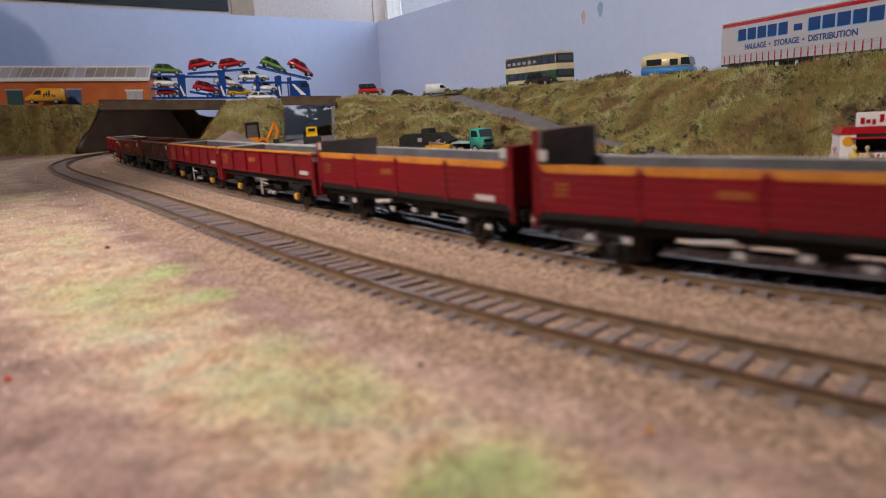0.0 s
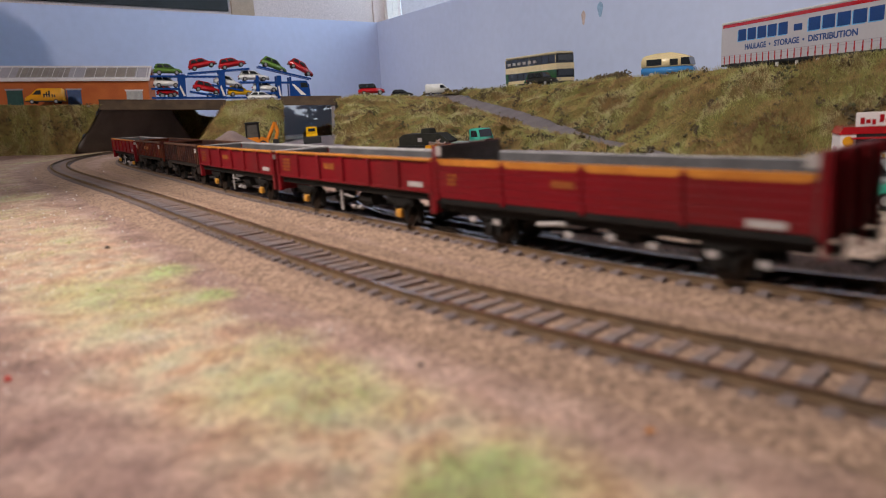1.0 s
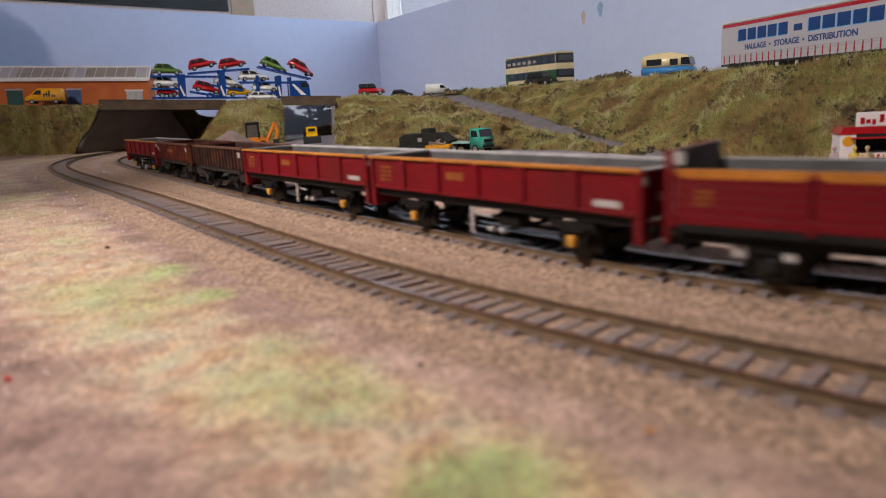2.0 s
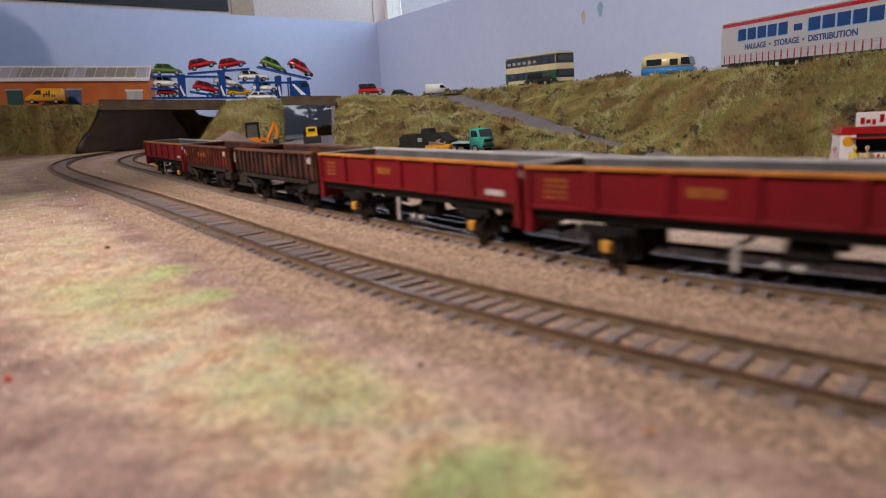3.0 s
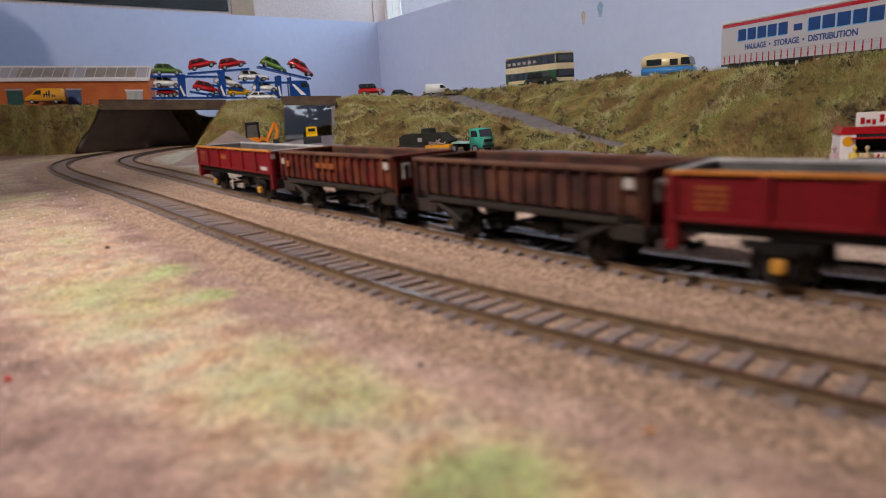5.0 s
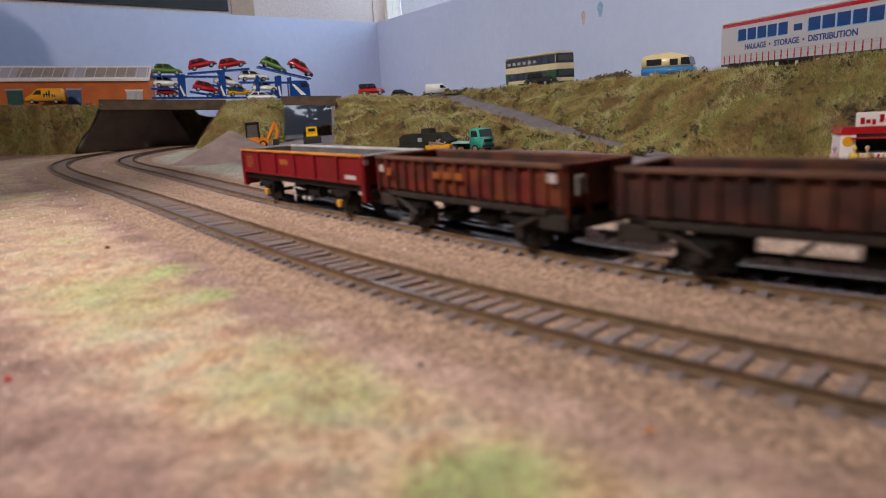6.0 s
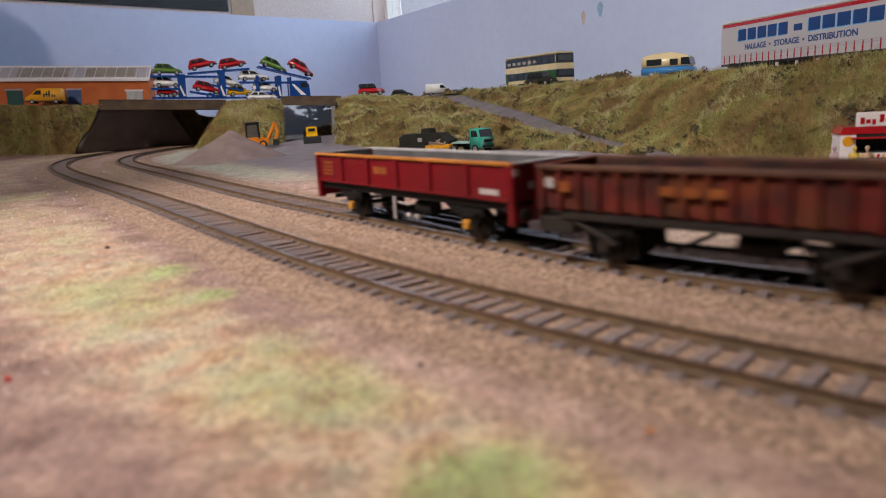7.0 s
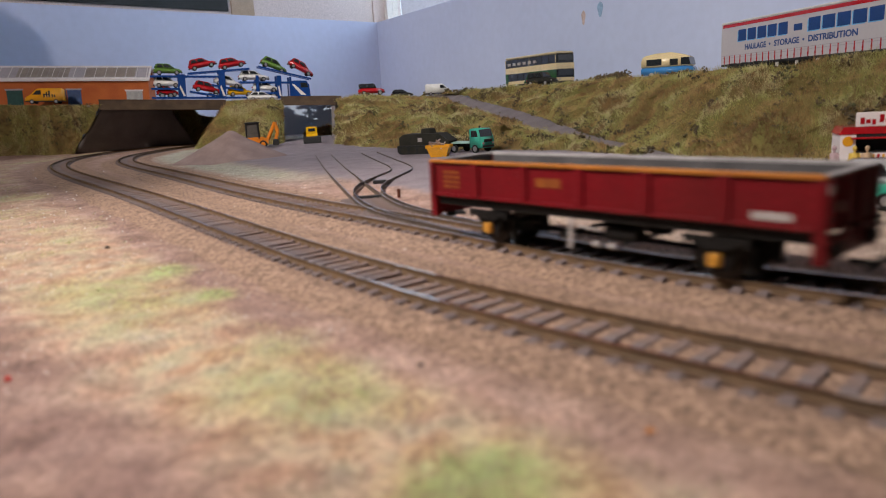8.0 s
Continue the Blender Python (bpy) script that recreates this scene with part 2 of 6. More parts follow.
def room():
    size = 4300.0
    c = [CORNER, CORNER + DL * size, CORNER + DL * size + DR * size, CORNER + DR * size]
    bm = bmesh.new()
    wall_slab(bm, c[1] + DL * 100, c[0], 100, FLOOR_Z, CEIL_Z)
    tagged(part("wall_west", bm, M_WALL), "pinkish cream painted room wall", "wall", kind="structure")
    w0, w1, s0, s1 = 6.0, 1350.0, 260.0, 1250.0
    bm = bmesh.new()
    wall_slab(bm, c[0] - DR * 100, c[0] + DR * w0, 100, FLOOR_Z, CEIL_Z)
    wall_slab(bm, c[0] + DR * w0, c[0] + DR * w1, 100, FLOOR_Z, s0)
    wall_slab(bm, c[0] + DR * w0, c[0] + DR * w1, 100, s1, CEIL_Z)
    wall_slab(bm, c[0] + DR * w1, c[3], 100, FLOOR_Z, CEIL_Z)
    tagged(part("wall_north", bm, M_WALL), "cream painted room wall with a window opening", "wall", kind="structure")
    for name, a, b in (("wall_east", c[3], c[2] + DR * 100), ("wall_south", c[2], c[1])):
        bm = bmesh.new()
        wall_slab(bm, a, b, 100, FLOOR_Z, CEIL_Z)
        tagged(part(name, bm, M_WALL), "plain cream room wall", "wall", kind="structure")
    for name, z0, z1, m in (("floor", FLOOR_Z - 40, FLOOR_Z, M_CARPET), ("ceiling", CEIL_Z, CEIL_Z + 40, M_CEIL)):
        bm = bmesh.new()
        out = [c[0] - DR * 150 - DL * 150, c[1] + DL * 150 - DR * 150, c[2] + DL * 150 + DR * 150, c[3] + DR * 150 - DL * 150]
        v = [bm.verts.new((*q, z)) for z in (z0, z1) for q in out]
        for f in ((0, 1, 2, 3), (7, 6, 5, 4), (0, 4, 5, 1), (1, 5, 6, 2), (2, 6, 7, 3), (3, 7, 4, 0)):
            bm.faces.new([v[k] for k in f])
        tagged(part(name, bm, m), "plain " + name, name, kind="structure")
    # window with frame and vertical blind
    win = thing("window_1", "white framed window with a vertical blind", "window", kind="structure")
    nrm = Vector((-DR.y, DR.x))
    bm = bmesh.new()
    for a, b in ((w0, w0 + 18), (w1 - 45, w1), (650, 690)):
        wall_slab(bm, c[0] + DR * a + nrm * 40, c[0] + DR * b + nrm * 40, 40, s0, s1)
    for a, b in ((s0, s0 + 30), (s1 - 45, s1)):
        wall_slab(bm, c[0] + DR * (w0 + 18) + nrm * 42, c[0] + DR * (w1 - 45) + nrm * 42, 36, a, b)
    part("window_frame", bm, M_WHITE, win)
    glass = bpy.data.materials.new("window_glass")
    glass.use_nodes = True
    pg = glass.node_tree.nodes["Principled BSDF"]
    pg.inputs["Transmission Weight"].default_value, pg.inputs["Roughness"].default_value, pg.inputs["IOR"].default_value = 1.0, 0.0, 1.05
    bm = bmesh.new()
    wall_slab(bm, c[0] + DR * (w0 + 18) + nrm * 58, c[0] + DR * (w1 - 45) + nrm * 58, 4, s0 + 30, s1 - 45)
    pane = part("pane", bm, glass, win)
    pane.visible_shadow = False
    slat = mat("blind_fabric", (0.60, 0.64, 0.74), (0.52, 0.56, 0.66), 0.8, 0, 20, 500, 0.1)
    a = w0 + 215.0
    while a < w1 - 60:
        bm = bmesh.new()
        q = c[0] + DR * a + nrm * 10
        e = (DR * 0.6 + nrm * 0.8) * 18
        wall_slab(bm, q - e, q + e, 1.5, s0 + 8, s1 - 20)
        part("blind_slat", bm, slat, win)
        a += 42.0


room()
win_mid = CORNER + DR * 520 + Vector((-DR.y, DR.x)) * 30
win_lamp = bpy.data.lights.new("window_light", "AREA")
win_lamp.shape, win_lamp.size, win_lamp.size_y, win_lamp.energy, win_lamp.color = "RECTANGLE", 0.85, 0.55, 3.2, (0.58, 0.75, 1.0)
wl = new("window_light", win_lamp)
wl.matrix_world = look((win_mid.x * MM + 0.09, win_mid.y * MM + 0.05, 0.78), (0.0, 0.0, 0.0))

# daylight behind the window
bm = bmesh.new()
o = CORNER + DR * 500 + Vector((-DR.y, DR.x)) * 900
wall_slab(bm, o - DR * 2500, o + DR * 2500, 20, -500, 2500)
tagged(part("backdrop", bm, glow("bright_daylight", (0.70, 0.85, 1.0), 3.0)), "bright overcast daylight outside the window", "sky", kind="structure")


# ---- backdrop boards of the layout ----
def boards():
    corner, left, right = Vector((-168, 2300)), Vector((-1330, 1086)), Vector((905, 394))
    for name, a, b in (("backboard_west", left, corner), ("backboard_north", corner, right)):
        bm = bmesh.new()
        wall_slab(bm, a, b, 9, -20, 308.5)
        tagged(part(name, bm, M_BOARD), "pale blue painted backdrop board", "backdrop board", kind="structure")


boards()
nb = Vector((905 + 168, 394 - 2300)).normalized()
for x, y, z0, z1, w, col in ((307, 1455, 188, 216, 5.5, (0.56, 0.44, 0.42)), (331, 1413, 197, 226, 7.5, (0.28, 0.42, 0.62))):
    bm = bmesh.new()
    n0 = Vector((nb.y, -nb.x)) * 0.2
    q0 = Vector((-168, 2300)) + nb * ((Vector((x, y)) - Vector((-168, 2300))).dot(nb)) + n0
    pts = [(math.cos(a) * w * (1 + 0.25 * math.sin(3 * a)), math.sin(a) * (z1 - z0) / 2) for a in [k * math.pi / 8 for k in range(16)]]
    vs = [bm.verts.new((q0.x + nb.x * u, q0.y + nb.y * u, (z0 + z1) / 2 + v)) for u, v in pts]
    bm.faces.new(vs)
    ws = [bm.verts.new(v.co + Vector((n0.x, n0.y, 0))) for v in vs]
    bm.faces.new(ws[::-1])
    for k in range(16):
        bm.faces.new((vs[k], vs[(k + 1) % 16], ws[(k + 1) % 16], ws[k]))
    tagged(part("paint_mark", bm, mat("smudge", col, None, 0.8, 0, 80, 300, 0.0)), "faded paint smudge on the backdrop board", "paint mark", kind="structure")

# unseen panel with a cut corner, added to cast a shadow on the west backboard
bm = bmesh.new()
slab(bm, [(-1300, -6), (-1300, 700), (-914, 569), (-872, 549), (-870, -6)], 950, 958)
tagged(part("shadow_panel", bm, M_BOARD), "unseen cut-corner panel added to shade the west backboard", "backdrop board", kind="structure")


# ---- ground ----
def near_dist(px, py, line):
    d = np.full(px.shape, 1e9)
    for q in line.p[::6]:
        d = np.minimum(d, np.hypot(px - q[0], py - q[1]))
    return d


def smooth01(v, a, b):
    t = np.clip((v - a) / (b - a), 0, 1)
    return t * t * (3 - 2 * t)


def noise2(x, y, scale, seed=0.0):
    return np.array([noise.noise((a * scale, b * scale, seed)) for a, b in zip(x.ravel(), y.ravel())]).reshape(x.shape)


def ground_height(X, Y):
    dn, df = near_dist(X, Y, NEAR_LINE), near_dist(X, Y, FAR_LINE)
    d = np.minimum(dn, df)
    farx = np.interp(Y, FAR_LINE.p[:, 1], FAR_LINE.p[:, 0])
    flat = np.where(X > farx, smooth01(df, 50, 85) * smooth01(Y, 380, 500), 0.0)
    keep = smooth01(d, 17, 45) * (1 - 0.92 * flat)
    Z = keep * (1.6 * noise2(X, Y, 0.012) + 1.7 * noise2(X, Y, 0.05, 3.0)) + 0.35 * noise2(X, Y, 0.22, 7.0) * (0.4 + 0.6 * keep) - 1.5 * (1 - smooth01(d, 22, 30))
    Z += np.where(X > farx, smooth01(df, 60, 95) * smooth01(Y, 440, 530), 0.0) * 2.3
    return Z, dn, df, d


def grass_amount(X, Y, dn):
    """Where green scatter was strewn: in drifts between the near line and the board's edge."""
    big = noise2(X, Y, 0.016, 11.0) + 0.6 * noise2(X, Y, 0.06, 5.0)
    front = X < np.interp(Y, NEAR_LINE.p[:, 1], NEAR_LINE.p[:, 0])
    far = np.clip(Y - 150, 0, 400)
    band = smooth01(dn, 38, 52) * (1 - smooth01(dn, 66 + 0.14 * far, 96 + 0.2 * far))
    amount = band * (0.12 + 0.58 * smooth01(big, -0.35, 0.55))
    for cx, cy, r, h in ((6, 92, 14, 1.9), (-34, 165, 10, 0.5), (-98, 246, 12, 1.25), (-70, 212, 10, 1.15), (-12, 118, 12, 0.5), (-190, 380, 40, 0.4)):
        amount = np.maximum(amount, h * np.exp(-((X - cx) ** 2 + (Y - cy) ** 2) / (r * r)) * (0.55 + 0.7 * smooth01(big, -0.6, 0.5)) * smooth01(dn, 30, 45))
    return np.where(front, np.clip(amount, 0, 1), 0.0)


def ground_sheet():
    n = 280
    u = np.linspace(-1, 1, n)
    gx = 1750 * np.sinh(4.2 * u) / np.sinh(4.2)
    gy = 130 + np.where(u > 0, 2380, 1150) * np.sinh(4.2 * u) / np.sinh(4.2)
    X, Y = np.meshgrid(gx, gy)
    Z, dn, df, d = ground_height(X, Y)
    verts = np.stack([X, Y, Z], -1).reshape(-1, 3) * MM
    qx, qy = X - CORNER.x, Y - CORNER.y
    det = DL.x * DR.y - DL.y * DR.x
    ua, ub = (qx * DR.y - qy * DR.x) / det, (DL.x * qy - DL.y * qx) / det
    inside = (ua > 4) & (ub > 4) & (ua < 2150) & (ub < 3700)
    faces = [(r * n + c, r * n + c + 1, (r + 1) * n + c + 1, (r + 1) * n + c) for r in range(n - 1) for c in range(n - 1)
             if inside[r, c] and inside[r, c + 1] and inside[r + 1, c] and inside[r + 1, c + 1]]
    me = bpy.data.meshes.new("ground")
    me.from_pydata(verts.tolist(), [], faces)
    me.shade_smooth()
    farx = np.interp(Y, FAR_LINE.p[:, 1], FAR_LINE.p[:, 0])
    grass = grass_amount(X, Y, dn)
    verge = np.where(X > farx, smooth01(Y, 480, 640) * smooth01(df, 30, 44) * (1 - smooth01(df, 66, 92)), 0.0)
    verge = np.maximum(verge, np.where(X > farx, 0.3 * (1 - smooth01(Y, 300, 380)) * smooth01(df, 34, 50), 0.0))
    ragged = 9.0 * noise2(X, Y, 0.06, 21.0)
    yard = np.where(X > farx, smooth01(df + ragged, 70, 86) * smooth01(Y + ragged, 365, 430), 0.0)
    ballast = 1 - smooth01(d, 20, 42)
    far = np.clip(Y - 150, 0, 400)
    front = X < np.interp(Y, NEAR_LINE.p[:, 1], NEAR_LINE.p[:, 0])
    wob = 8.0 * noise2(X, Y, 0.03, 31.0)
    straw = np.where(front, smooth01(dn + wob, 40, 54) * (1 - smooth01(dn + wob, 74 + 0.14 * far, 100 + 0.22 * far)) * (1 - 0.002 * far), 0.0)
    soil = np.where(front, np.maximum(smooth01(dn + wob, 80 + 0.14 * far, 108 + 0.22 * far), smooth01(dn + wob, 24, 32) * (1 - smooth01(dn + wob, 36, 52)) * smooth01(Y, 130, 200)), 0.0)
    for name, val in (("straw", straw), ("soil", soil), ("grass", grass), ("yard", yard), ("verge", verge), ("ballast", ballast)):
        at_ = me.attributes.new(name, "FLOAT", "POINT")
        at_.data.foreach_set("value", val.ravel().astype(np.float32))
    me.materials.append(ground_material())
    tagged(new("ground", me), "sandy model ground with patches of green scatter", "ground", kind="structure")


def ground_material():
    m = bpy.data.materials.new("sand_and_scatter")
    m.use_nodes = True
    nt = m.node_tree
    p = nt.nodes["Principled BSDF"]
    tc = nt.nodes.new("ShaderNodeTexCoord")

    def tex(scale, detail=5):
        n = nt.nodes.new("ShaderNodeTexNoise")
        n.inputs["Scale"].default_value, n.inputs["Detail"].default_value = scale, detail
        nt.links.new(tc.outputs["Object"], n.inputs["Vector"])
        return n.outputs[0]

    def mix(f, a, b, mode="MIX"):
        x = nt.nodes.new("ShaderNodeMixRGB")
        x.blend_type = mode
        for k, v in enumerate((f, a, b)):
            if isinstance(v, (int, float)):
                x.inputs[k].default_value = v
            elif isinstance(v, tuple):
                x.inputs[k].default_value = (*v, 1)
            else:
                nt.links.new(v, x.inputs[k])
        return x.outputs[0]

    def attr(name):
        a = nt.nodes.new("ShaderNodeAttribute")
        a.attribute_name = name
        return a.outputs["Fac"]

    def ramp(src, cols):
        r = ramp_of(nt, cols)
        nt.links.new(src, r.inputs[0])
        return r.outputs[0]

    mid, fine, grain = tex(48, 8), tex(560, 6), tex(1700, 3)
    loose = ramp(attr("yard"), [(0.0, (1.0,) * 3), (1.0, (0.25,) * 3)])
    sand = ramp(mid, [(0.3, (0.30, 0.185, 0.15)), (0.5, (0.41, 0.265, 0.215)), (0.70, (0.52, 0.36, 0.30))])
    blot = tex(85, 4)
    sand = mix(mix(1.0, attr("soil"), ramp(blot, [(0.35, (0.45,) * 3), (0.6, (1.0,) * 3)]), "MULTIPLY"), sand, ramp(mid, [(0.32, (0.17, 0.10, 0.085)), (0.5, (0.28, 0.175, 0.15)), (0.68, (0.37, 0.25, 0.215))]))
    strawc = ramp(blot, [(0.3, (0.40, 0.22, 0.12)), (0.42, (0.52, 0.34, 0.21)), (0.52, (0.58, 0.45, 0.31)), (0.62, (0.49, 0.44, 0.29)), (0.72, (0.62, 0.55, 0.44))])
    sand = mix(mix(1.0, attr("straw"), ramp(mid, [(0.3, (0.25,) * 3), (0.6, (1.0,) * 3)]), "MULTIPLY"), sand, strawc)
    green = ramp(mid, [(0.30, (0.52, 0.36, 0.18)), (0.45, (0.56, 0.47, 0.24)), (0.58, (0.43, 0.45, 0.245)), (0.7, (0.34, 0.42, 0.21))])
    green = mix(ramp(attr("grass"), [(0.5, (0,) * 3), (0.95, (0.8,) * 3)]), green, (0.31, 0.43, 0.15))
    gmask = ramp(mix(0.5, attr("grass"), mix(1.0, attr("grass"), ramp(fine, [(0.38, (0.0,) * 3), (0.62, (1.6,) * 3)]), "MULTIPLY")), [(0.15, (0,) * 3), (0.9, (0.85,) * 3)])
    c = mix(gmask, sand, green)
    c = mix(attr("ballast"), c, ramp(fine, [(0.3, (0.22, 0.14, 0.10)), (0.55, (0.34, 0.22, 0.155)), (0.75, (0.44, 0.30, 0.22))]))
    c = mix(attr("yard"), c, ramp(mid, [(0.3, (0.22, 0.18, 0.205)), (0.7, (0.285, 0.24, 0.268))]))
    c = mix(attr("verge"), c, ramp(mid, [(0.3, (0.36, 0.33, 0.27)), (0.5, (0.46, 0.44, 0.36)), (0.7, (0.40, 0.41, 0.29))]))
    c = mix(loose, c, ramp(fine, [(0.3, (0.6,) * 3), (0.5, (1.0,) * 3), (0.7, (1.3,) * 3)]), "MULTIPLY")
    c = mix(mix(1.0, loose, (0.6, 0.6, 0.6), "MULTIPLY"), c, ramp(tex(130, 5), [(0.32, (0.66,) * 3), (0.5, (1.0,) * 3), (0.68, (1.2,) * 3)]), "MULTIPLY")
    c = mix(0.75, c, ramp(grain, [(0.28, (0.5,) * 3), (0.5, (0.95,) * 3), (0.72, (1.35,) * 3)]), "MULTIPLY")
    nt.links.new(c, p.inputs["Base Color"])
    p.inputs["Roughness"].default_value = 0.85
    bp = nt.nodes.new("ShaderNodeBump")
    bp.inputs["Strength"].default_value, bp.inputs["Distance"].default_value = 1.0, 0.0012
    nt.links.new(mix(0.5, fine, grain), bp.inputs["Height"])
    nt.links.new(bp.outputs[0], p.inputs["Normal"])
    return m


ground_sheet()


def ballast_bed(line):
    """A low bed with sloping shoulders along a line, its surface slightly uneven."""
    across = [(-36, -1.6), (-29, -0.2), (-22, 0.7), (-17, 1.25), (-13.8, 1.3), (-12.6, 0.55), (-6, 0.4), (0, 0.45), (6, 0.4), (12.6, 0.55), (13.8, 1.3), (17, 1.25), (22, 0.7), (29, -0.2), (36, -1.6)]
    n = int(line.length / 5)
    verts, m = [], len(across)
    for k in range(n + 1):
        q, d = line.at(line.length * k / n)
        for w, z in across:
            x, y = q[0] - d[1] * w, q[1] + d[0] * w
            verts.append((x, y, z + 0.35 * noise.noise((x * 0.21, y * 0.21, 4.0)) * (1.0 if abs(w) > 13 else 0.4)))
    me = bpy.data.meshes.new("ballast_bed")
    me.from_pydata((np.array(verts) * MM).tolist(), [], [(r * m + c, r * m + c + 1, (r + 1) * m + c + 1, (r + 1) * m + c) for r in range(n) for c in range(m - 1)])
    me.shade_smooth()
    level = me.attributes.new("ballast", "FLOAT", "POINT")
    level.data.foreach_set("value", np.tile([0.6 if abs(w) > 30 else 1.0 for w, z in across], n + 1).astype(np.float32))
    me.materials.append(bpy.data.materials["sand_and_scatter"])
    tagged(new("ballast_bed", me), "sandy brown ballast bed under the track", "ballast", kind="structure")


ballast_bed(NEAR_LINE)
ballast_bed(FAR_LINE)


def ground_scatter():
    """Loose grit everywhere in front, and short green fibres where scatter was strewn."""
    rng = np.random.RandomState(12)

    def spots(count, r0, r1, spread):
        a = rng.uniform(-spread, spread, count)
        r = np.exp(rng.uniform(np.log(r0), np.log(r1), count))
        return r * np.sin(a), r * np.cos(a)
    x, y = spots(20000, 60, 1000, 0.68)
    z, dn, df, d = ground_height(x, y)
    ok = (np.minimum(dn, df) > 15) & (x < np.interp(y, FAR_LINE.p[:, 1], FAR_LINE.p[:, 0]) + 60)
    x, y, z = x[ok], y[ok], z[ok]
    base = np.array([(1, 0, 0), (-1, 0, 0), (0, 1, 0), (0, -1, 0), (0, 0, 1), (0, 0, -1)], float)
    size = rng.uniform(0.12, 0.36, len(x)) * (1 + 0.7 * (np.arange(len(x)) % 6 == 0)) * np.clip(np.hypot(x, y) / 300, 0.7, 1.6)
    v = np.stack([x, y, z + size * 0.2], 1)[:, None, :] + base[None] * rng.uniform(0.5, 1.1, (len(x), 6, 3)) * size[:, None, None]
    tri = [(0, 2, 4), (2, 1, 4), (1, 3, 4), (3, 0, 4), (2, 0, 5), (1, 2, 5), (3, 1, 5), (0, 3, 5)]
    far_off = (np.hypot(x, y) > 165) & ((x < 10) | (y > 230))
    me = bpy.data.meshes.new("grit")
    me.from_pydata((v.reshape(-1, 3) * MM).tolist(), [], [tuple(6 * k + t for t in f) for k in range(len(x)) for f in tri])
    me.materials.append(M_GRIT)
    me.materials.append(plain("glassy_grain", (0.85, 0.8, 0.74), 0.12))
    for f in me.polygons:
        if (f.index // 8) % 6 == 0 and far_off[f.index // 8]:
            f.material_index = 1
    tagged(new("grit", me), "loose sandy grit strewn over the ground", "grit", kind="stuff")
    x, y = spots(60000, 60, 900, 0.68)
    z, dn, df, d = ground_height(x, y)
    ok = rng.rand(len(x)) < grass_amount(x, y, dn) * 0.75
    x, y, z = x[ok], y[ok], z[ok]
    n = len(x)
    far = np.clip(np.hypot(x, y) / 300, 0.7, 1.8)
    q = np.stack([x, y, z - 0.1], 1)
    up = np.stack([rng.normal(0, 0.7, n), rng.normal(0, 0.7, n), np.full(n, 0.8)], 1)
    up /= np.linalg.norm(up, axis=1)[:, None]
    sd = np.cross(up, rng.normal(0, 1, (n, 3)))
    sd /= np.linalg.norm(sd, axis=1)[:, None]
    ln, w = (rng.uniform(0.8, 2.0, n) * far)[:, None], (0.11 * far)[:, None]
    v = np.stack([q - sd * w, q + sd * w, q + up * ln + sd * w * 0.4, q + up * ln - sd * w * 0.4], 1)
    me = bpy.data.meshes.new("ground_grass")
    me.from_pydata((v.reshape(-1, 3) * MM).tolist(), [], [(4 * k, 4 * k + 1, 4 * k + 2, 4 * k + 3) for k in range(n)])
    me.materials.append(fibre_material("pale_green_fibre", [(0.3, (0.44, 0.31, 0.18)), (0.45, (0.52, 0.42, 0.24)), (0.55, (0.44, 0.45, 0.22)), (0.7, (0.30, 0.39, 0.15))], 40.0))
    green = me.materials[0]
    tagged(new("ground_grass", me), "pale green and straw fibres on the sandy ground", "grass", kind="stuff")
    # soft crumbs of green foam in small drifts
    x, y = spots(5000, 65, 800, 0.66)
    z, dn, df, d = ground_height(x, y)
    ok = rng.rand(len(x)) < grass_amount(x, y, dn) ** 3 * 0.7
    x, y, z = x[ok], y[ok], z[ok]
    verts, faces = [], []
    for k in range(len(x)):
        far = min(1.6, max(0.7, math.hypot(x[k], y[k]) / 300))
        for _ in range(6):
            n0 = len(verts)
            o = np.array([x[k], y[k], z[k] + 0.2]) + rng.normal(0, 1.1 * far, 3) * np.array([1, 1, 0.25])
            verts.extend((o + base * rng.uniform(0.25, 0.8, (6, 3)) * far * 0.75).tolist())
            faces.extend([tuple(n0 + t for t in f) for f in tri])
    me = bpy.data.meshes.new("ground_scatter")
    me.from_pydata((np.array(verts) * MM).tolist(), [], faces)
    me.materials.append(green)
    tagged(new("ground_scatter", me), "pale green foam crumbs strewn on the sand", "scatter", kind="stuff")



bm = bmesh.new()
k0, k1 = -45, -6
out = [CORNER + DL * 3 + DR * 3, CORNER + DL * 2170 + DR * 3, CORNER + DL * 2170 + DR * 3720, CORNER + DL * 3 + DR * 3720]
vv = [bm.verts.new((*q, z)) for z in (k0, k1) for q in out]
for f in ((0, 1, 2, 3), (7, 6, 5, 4), (0, 4, 5, 1), (1, 5, 6, 2), (2, 6, 7, 3), (3, 7, 4, 0)):
    bm.faces.new([vv[k] for k in f])
tagged(part("baseboard", bm, mat("plywood", (0.4, 0.28, 0.16), None, 0.7, 0, 20, 300, 0.1)), "plywood baseboard under the layout", "baseboard", kind="structure")


# ---- banks and upper level ----
M_BANK = mat("bank_earth", (0.20, 0.145, 0.055), (0.13, 0.12, 0.035), 0.95, 0, 28, 900, 0.6, dirt=(0.10, 0.055, 0.025), dirt_amount=0.8)
M_UPPER = mat("upper_road", (0.24, 0.21, 0.20), (0.19, 0.165, 0.16), 0.9, 0, 30, 1500, 0.3)


